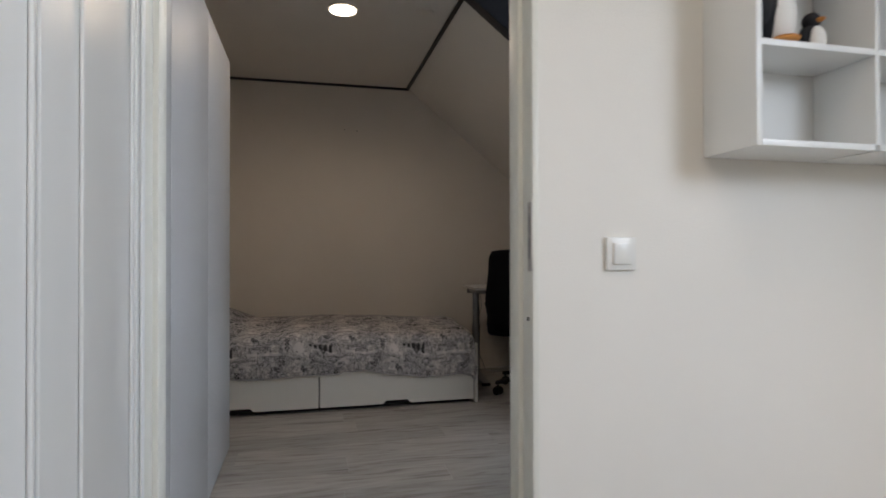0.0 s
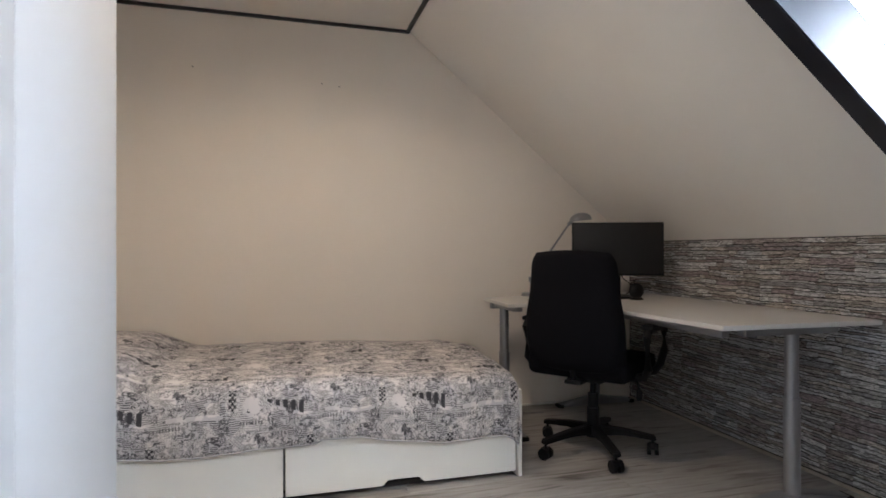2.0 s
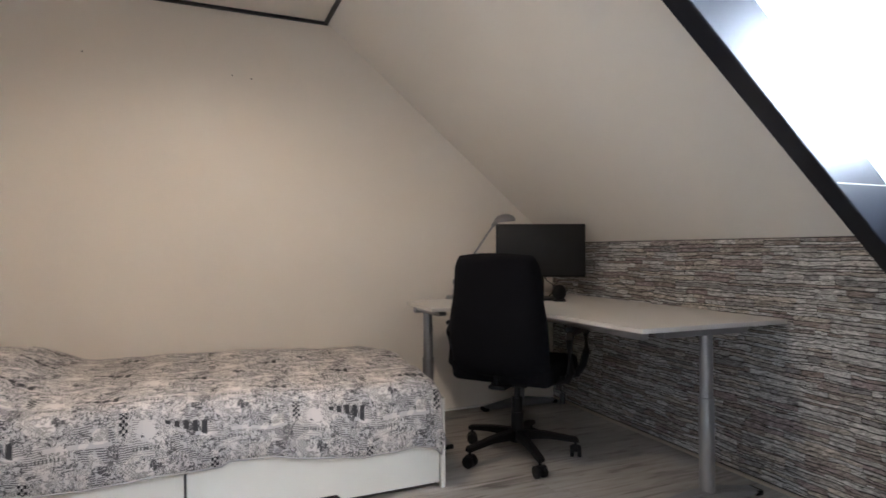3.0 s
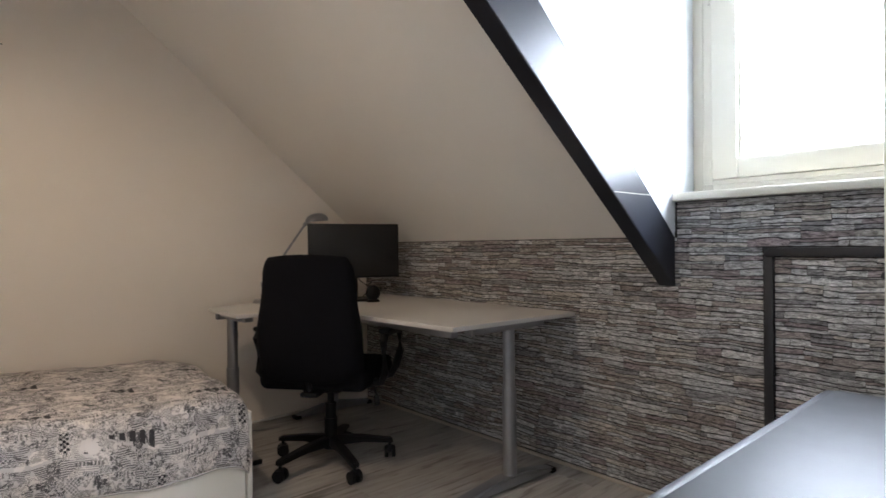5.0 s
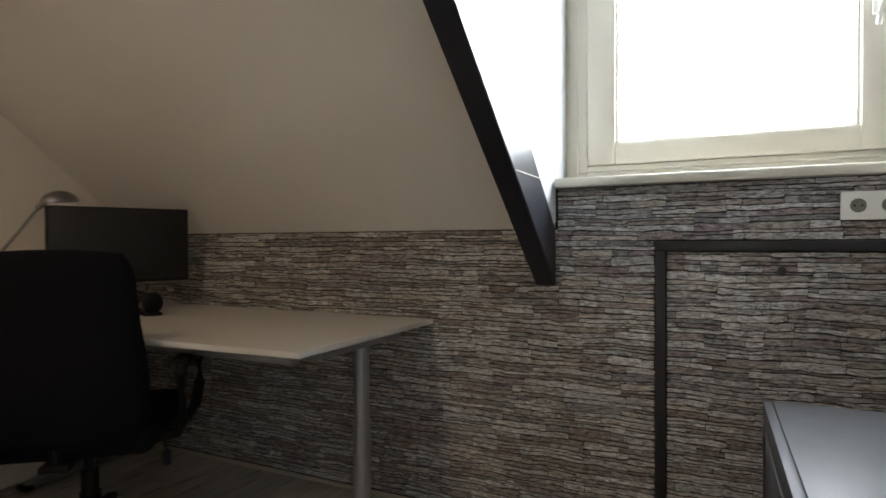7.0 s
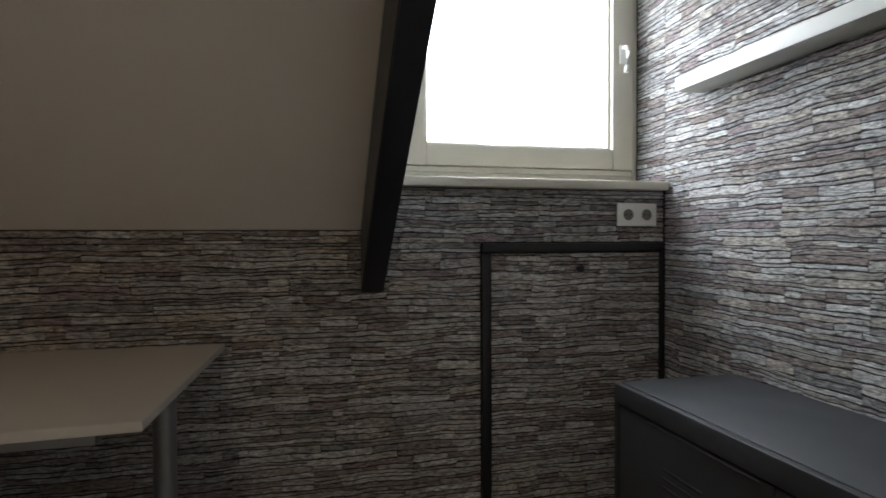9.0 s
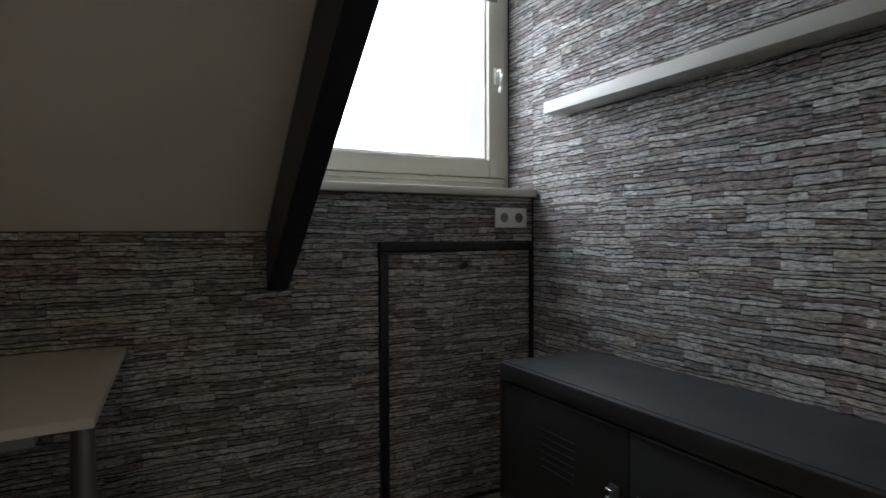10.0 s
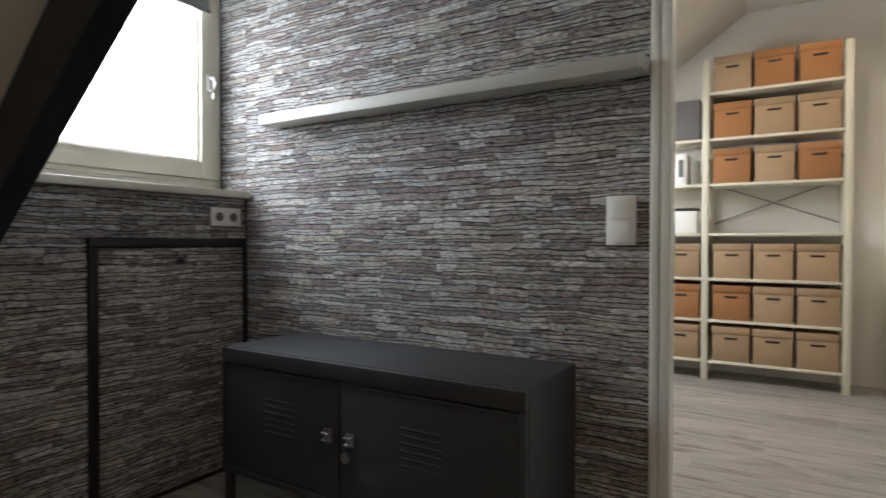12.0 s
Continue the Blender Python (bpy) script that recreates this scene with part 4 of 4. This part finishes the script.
def downlight(x, y, z):
    d = thing("downlight", "round recessed ceiling spotlight, switched on", "ceiling light", pose(x, y, z), "recessed ceiling spotlights")
    bm = bmesh.new()
    bmesh.ops.create_cone(bm, cap_ends=False, segments=40, radius1=0.080, radius2=0.09, depth=0.006, matrix=Matrix.Translation((0, 0, -0.003)))
    rod(bm, (0, 0, -0.005), (0, 0, 0), 0.09, n=40)
    part("ring", bm, M_SWITCH, d)
    bm = bmesh.new()
    rod(bm, (0, 0, -0.0075), (0, 0, -0.0055), 0.074, n=40)
    part("lens", bm, M_LAMP, d)


downlight(0.185, 6.50, CEIL_A)
downlight(0.1, 2.5, CEIL_B)
downlight(-0.6, 3.2, CEIL_B)
downlight(0.3, 3.6, CEIL_B)
sd = thing("smoke_alarm", "white round smoke alarm on the ceiling", "smoke alarm", pose(0.635, 6.43, CEIL_A))
bm = bmesh.new()
rod(bm, (0, 0, -0.012), (0, 0, 0), 0.05, 0.055, n=36)
part("body", bm, M_CEIL, sd)

# ---- cube shelf with plush birds ----
cx0, cz0 = 1.041, 1.237
cube = thing("wall_cube_shelf", "white open cube shelf hung on the landing wall", "shelf", pose(cx0, YSB - 0.001, cz0))
W, D = 0.358, 0.19
quick("side_panel", [((0, -D, 0), (0.016, 0, 0.76))], M_DOOR, cube, bev=0.001)
quick("side_panel", [((2 * W, -D, 0), (2 * W + 0.016, 0, 0.76))], M_DOOR, cube, bev=0.001)
quick("divider", [((W, -D, 0.016), (W + 0.014, -0.006, 0.744))], M_DOOR, cube, bev=0.001)
for z in (0, 0.243, 0.52, 0.744):
    for a in ((0.0165, W - 0.0005), (W + 0.0145, 2 * W - 0.0005)):
        quick("shelf_board", [((a[0], -D, z), (a[1], -0.006, z + 0.016))], M_DOOR, cube, bev=0.001)
quick("back_panel", [((0.016, -0.0055, 0), (2 * W, 0, 0.76))], M_DOOR, cube)


def plush(x, z, s, tilt=0):
    bm = bmesh.new()
    def ball(c, r, sc, mi):
        k = len(bm.faces)
        bmesh.ops.create_uvsphere(bm, u_segments=20, v_segments=14, radius=r, matrix=Matrix.Translation(c) @ Matrix.Diagonal((*sc, 1)))
        bm.faces.ensure_lookup_table()
        for f in bm.faces[k:]:
            f.material_index = mi
    ball((0, 0, 0.085), 0.07, (0.9, 0.8, 1.2), 0)
    ball((0, -0.026, 0.078), 0.062, (0.86, 0.72, 1.22), 1)
    ball((0, 0, 0.185), 0.045, (1, 1, 1), 0)
    ball((0, -0.045, 0.18), 0.018, (1, 1.6, 0.7), 2)
    ball((-0.03, -0.045, 0.012), 0.022, (1, 1.5, 0.5), 2)
    ball((0.03, -0.045, 0.012), 0.022, (1, 1.5, 0.5), 2)
    ball((-0.068, 0, 0.09), 0.03, (0.45, 0.7, 1.6), 0)
    ball((0.068, 0, 0.09), 0.03, (0.45, 0.7, 1.6), 0)
    bmesh.ops.transform(bm, matrix=Matrix.Translation((cx0 + x, YSB - 0.105, cz0 + z)) @ Matrix.Rotation(tilt, 4, "Z") @ Matrix.Scale(s, 4), verts=bm.verts)
    ob = part("plush_bird", bm, [M_FUR_B, M_FUR_W, M_FUR_O], None, "black and white plush bird figure on the cube shelf", smooth=180)
    tagged(ob, category="plush toy")


plush(0.098, 0.260, 1.06, 0.8)
plush(0.250, 0.260, 0.50, 0.15)


# ---- storage racks ----
def storage_box(x, y, z, material, yaw=0.0, label="kraft cardboard storage box with lid on the rack", w=0.258, h=0.250, dp=0.28):
    b = thing("storage_box", label, "storage box", pose(x, y, z, 0, 0, yaw), "storage boxes on the rack")
    quick("carton", [((-w / 2 + 0.004, -dp / 2, 0), (w / 2 - 0.004, dp / 2 - 0.004, h - 0.05))], material, b, bev=0.002)
    quick("lid", [((-w / 2, -dp / 2 - 0.003, h - 0.0495), (w / 2, dp / 2, h))], material, b, bev=0.002)
    bm = bmesh.new()
    prism(bm, [(-0.045, h - 0.075), (-0.038, h - 0.090), (0.038, h - 0.090), (0.045, h - 0.075)], 1, dp / 2 - 0.0035, dp / 2 - 0.0015)
    part("hand_hole", bm, M_HOLE, b)


RY0, RY1 = 1.60, 1.93
POSTS = (-0.099, 0.760, 1.60)
LEVELS = (0.150, 0.451, 0.754, 1.081, 1.441, 1.771, 2.107)
rng = random.Random(5)
for bay in range(2):
    xa, xb = POSTS[bay], POSTS[bay + 1]
    rack = thing("storage_rack", "cream wooden storage rack with open shelves full of boxes" if bay == 0 else "second cream storage rack bay under the slope", "shelving rack", pose(0, 0, 0), "storage racks along the wall")
    top_a = 2.34
    sides = [(xa, top_a), (xb, top_a)] if bay == 0 else [(xb, min(1.72, slope_b(1.66) - 0.05))]
    for xp, top in sides:
        for y in (RY0, RY1 - 0.04):
            quick("post", [((xp - 0.022, y, 0), (xp + 0.022, y + 0.04, top))], M_RACK, rack, bev=0.003)
        for z in (0.3, 0.95, 1.6):
            if z < top:
                quick("rung", [((xp - 0.015, RY0 + 0.041, z), (xp + 0.015, RY1 - 0.041, z + 0.035))], M_RACK, rack, bev=0.002)
    for z in LEVELS if bay == 0 else LEVELS[:6]:
        if bay == 1 and z > 1.4:
            xe = 1.22
        else:
            xe = xb
        quick("shelf", [((xa + 0.023, RY0 + 0.005, z - 0.028), (xe - 0.023, RY1 - 0.002, z - 0.008))], M_RACK, rack, bev=0.002)
    if bay == 0:
        for za, zb in ((1.15, 1.45), (1.45, 1.15)):
            bm = bmesh.new()
            rod(bm, (xa + 0.03, RY0 + 0.002, za), (xb - 0.03, RY0 + 0.002, zb), 0.005, n=8)
            part("cross_brace", bm, M_STEEL, rack)
ORANGE = {(1, 2), (4, 2), (4, 0), (5, 2)}
for li, z in enumerate(LEVELS):
    if li == 3:
        continue
    for k in range(3):
        x = 0.062 + k * 0.263
        mt = M_ORANGE if (li, k) in ORANGE or (li == 6 and k < 2) else M_KRAFT
        lab = "orange-brown cardboard storage box with lid on the rack" if mt is M_ORANGE else "kraft cardboard storage box with lid on the rack"
        storage_box(x, 1.782, z - 0.0075, mt, rng.uniform(-1.5, 1.5), lab, w=0.245)
for li in (0, 1, 2):
    for k in range(2):
        x = 0.76 + 0.165 + k * 0.27
        if x < 1.1 or li < 3:
            storage_box(x, 1.782, LEVELS[li] - 0.0075, M_ORANGE if li in (1, 4) else M_KRAFT, rng.uniform(-1.5, 1.5))
gb = thing("grey_box", "dark grey fabric box on the top of the rack bay", "storage box", pose(0.92, 1.78, 1.763))
quick("carton", [((-0.12, -0.14, 0.0), (0.10, 0.13, 0.30))], M_GREYBOX, gb, bev=0.008)
sp_ = thing("ring_binder", "pale ring binder standing on the rack shelf", "binder", pose(0.93, 1.79, 1.433))
quick("cover", [((-0.04, -0.13, 0), (0.035, 0.13, 0.235))], M_SWITCH, sp_, bev=0.003)
quick("spine_label", [((-0.02, 0.1302, 0.06), (0.015, 0.131, 0.19))], M_GREYBOX, sp_)
wb = thing("white_bin", "small white lidded bin on the rack shelf", "bin", pose(0.90, 1.80, 1.0735))
bm = bmesh.new()
box(bm, (-0.08, -0.08, 0), (0.08, 0.08, 0.17), 0.012)
part("body", bm, M_SWITCH, wb)
quick("lid", [((-0.082, -0.082, 0.1702), (0.082, 0.082, 0.19))], M_HOLE, wb, bev=0.003)

lc = thing("low_cabinet", "low plain cream cabinet beside the storage rack", "cabinet", pose(-0.62, 1.80, 0))
quick("body", [((-0.28, -0.16, 0.0), (0.28, 0.13, 0.715))], M_RACK, lc, bev=0.004)
quick("top", [((-0.285, -0.165, 0.7155), (0.285, 0.14, 0.735))], M_DOOR, lc, bev=0.003)
for a in (-0.275, 0.003):
    quick("door", [((a, 0.1305, 0.03), (a + 0.272, 0.146, 0.705))], M_RACK, lc, bev=0.002)
cord = thing("power_cord", "thin grey power cord hanging from the desk to the floor", "cable", pose(1.36, 7.74, 0))
bm = bmesh.new()
tube(bm, [(0, 0, 0.70), (0.02, 0.01, 0.55), (-0.03, 0.03, 0.35), (0.01, 0.05, 0.15), (0.06, 0.03, 0.02), (0.14, 0.02, 0.005), (0.25, 0.0, 0.005)], 0.003, 8)
part("cord", bm, M_STEEL, cord)

# ---- baseboards ----
for name, lo, hi in (("baseboard_east", (XE - 0.016, 5.41, 0.0), (XE - 0.001, YN - 0.02, 0.014)), ("baseboard_south", (0.62, YS + 0.001, 0.0), (2.33, YS + 0.016, 0.014)), ("baseboard_north", (1.07, YN - 0.016, 0.0), (2.33, YN - 0.001, 0.014))):
    structure(quick(name, [(lo, hi)], M_BASE if name != "baseboard_north" else M_HALL, bev=0.004), "small quarter-round floor trim")


# ---- slate relief wallpaper, stone by stone ----
def stone_mesh(bm, place, u0, u1, v0, v1, rng, deep):
    """One flat stone with a ragged, round-cornered outline; place maps (u, v, out) into the world."""
    u0, u1 = u0 + rng.uniform(0.0004, 0.0014), u1 - rng.uniform(0.0004, 0.0014)
    v0, v1 = v0 + rng.uniform(0.0005, 0.0015), v1 - rng.uniform(0.0005, 0.0015)
    w, h = u1 - u0, v1 - v0
    n = max(3, min(9, int(w / 0.022)))
    lean = rng.uniform(-0.06, 0.06) * h
    rag = min(0.0020, 0.12 * h)

    def side(level, sign):
        line = []
        for k in range(n + 1):
            f = k / n
            end = rng.uniform(-0.02, 0.15) * h if k in (0, n) else max(0.0, rng.uniform(-0.35, 1.0)) * rag
            du = 0.0 if k in (0, n) else rng.uniform(-0.005, 0.005)
            line.append((u0 + w * f + du, level + sign * end + lean * (f - 0.5)))
        return line

    left, right = rng.uniform(-0.0025, 0.0010), rng.uniform(-0.0025, 0.0010)
    ring = side(v0, 1) + [(u1 - right if right < 0 else u1 + right, (v0 + v1) / 2)] + side(v1, -1)[::-1] + [(u0 + left, (v0 + v1) / 2)]
    cu, cv = (u0 + u1) / 2, (v0 + v1) / 2
    base = [bm.verts.new(place(u, v, 0.0002)) for u, v in ring]
    top = [bm.verts.new(place(cu + (u - cu) * (1 - 0.0018 / w), cv + (v - cv) * (1 - 0.0012 / h), deep * rng.uniform(0.75, 1.15))) for u, v in ring]
    m = len(ring)
    for i in range(m):
        bm.faces.new((base[i], base[(i + 1) % m], top[(i + 1) % m], top[i]))
    bm.faces.new(top)


def stone_rows(u0, u1, v0, v1, rng):
    """Rectangles of an uneven stacked-slate course work: bands, blocks, rows, stones."""
    out = []

    def cuts(a, b, lo, hi, least):
        edges = [a]
        while edges[-1] < b:
            edges.append(edges[-1] + rng.uniform(lo, hi))
        edges[-1] = b
        if len(edges) > 2 and edges[-1] - edges[-2] < least:
            edges.pop(-2)
        return list(zip(edges[:-1], edges[1:]))

    for va, vb in cuts(v0, v1, 0.022, 0.058, 0.018):
        for ua, ub in cuts(u0, u1, 0.08, 0.32, 0.04):
            for ra, rb in cuts(va, vb, 0.009, 0.026, 0.007):
                out += [(a, b, ra, rb) for a, b in cuts(ua, ub, 0.045, 0.24, 0.022)]
    return out


def cover(parent, zones, flat, near, seed):
    rng = random.Random(seed)

    def place(u, v, out):
        fade = 1.0
        for u0, u1, v0, v1 in zones:
            if u0 - 0.001 <= u <= u1 + 0.001 and v0 - 0.001 <= v <= v1 + 0.001:
                fade = max(0.0, min(1.0, (v - v0) / 0.03, (v1 - v) / 0.03))
                break
        v += fade * (0.0075 * noise.noise(Vector((u * 5.5, v * 9, seed))) + 0.004 * noise.noise(Vector((u * 17, v * 30, seed + 3))))
        return flat(u, v, out)

    rects = [r for z in zones for r in stone_rows(*z, rng)]
    rects.sort(key=lambda r: math.hypot((r[0] + r[1]) / 2 - near[0], (r[2] + r[3]) / 2 - near[1]))
    for r in rects[:290]:
        bm = bmesh.new()
        c = Vector(place((r[0] + r[1]) / 2, (r[2] + r[3]) / 2, 0))
        stone_mesh(bm, lambda u, v, o: Vector(place(u, v, o)) - c, *r, rng, 0.0013)
        ob = part("stone", bm, M_STONE, parent, smooth=0)
        ob.location = c
    bm = bmesh.new()
    for r in rects[290:]:
        stone_mesh(bm, place, *r, rng, 0.0013)
    ob = part("stone_relief", bm, M_STONE, parent, "slate relief of the wallpaper further along", smooth=0)
    tagged(ob, kind="stuff")


cover(wall_east, [(YS + 0.005, 5.744, 1.021, 1.200), (5.430, YN - 0.005, 0.016, 1.021), (4.762, 5.393, 0.016, 0.985), (5.746, YN - 0.005, 1.021, 1.060)], lambda u, v, o: (XE - o, u, v), (5.3, 0.8), 3)
cover(wall_south, [(0.589, XE - 0.004, 0.016, CEIL_A - 0.002), (XE - 0.003, XWIN - 0.001, 1.238, CEIL_A - 0.002)], lambda u, v, o: (u, YS + o, v), (1.2, 0.95), 4)

# ---- floor planks ----
def planks():
    rng = random.Random(9)
    shared = {}
    y, k = 1.46, 0
    while y < YN:
        y1 = min(y + 0.192, YN)
        x = -1.5 - rng.uniform(0, 1.2)
        while x < 2.35:
            a, b = max(x, -1.5), min(x + 1.285, 2.35)
            if b - a > 0.02:
                key = (round(b - a, 4), round(y1 - y, 4))
                if key not in shared:
                    bm = bmesh.new()
                    l, w = key
                    box(bm, (-l / 2 + 0.0003, -w / 2 + 0.0003, -0.0115), (l / 2 - 0.0003, w / 2 - 0.0003, 0), 0.0009, 1)
                    ob = part("plank", bm, M_PLANK, floor, smooth=0)
                    shared[key] = ob.data
                else:
                    ob = new("plank", shared[key])
                    ob.parent = floor
                ob.location = ((a + b) / 2, (y + y1) / 2, 0)
            x += 1.285
        y = y1


planks()
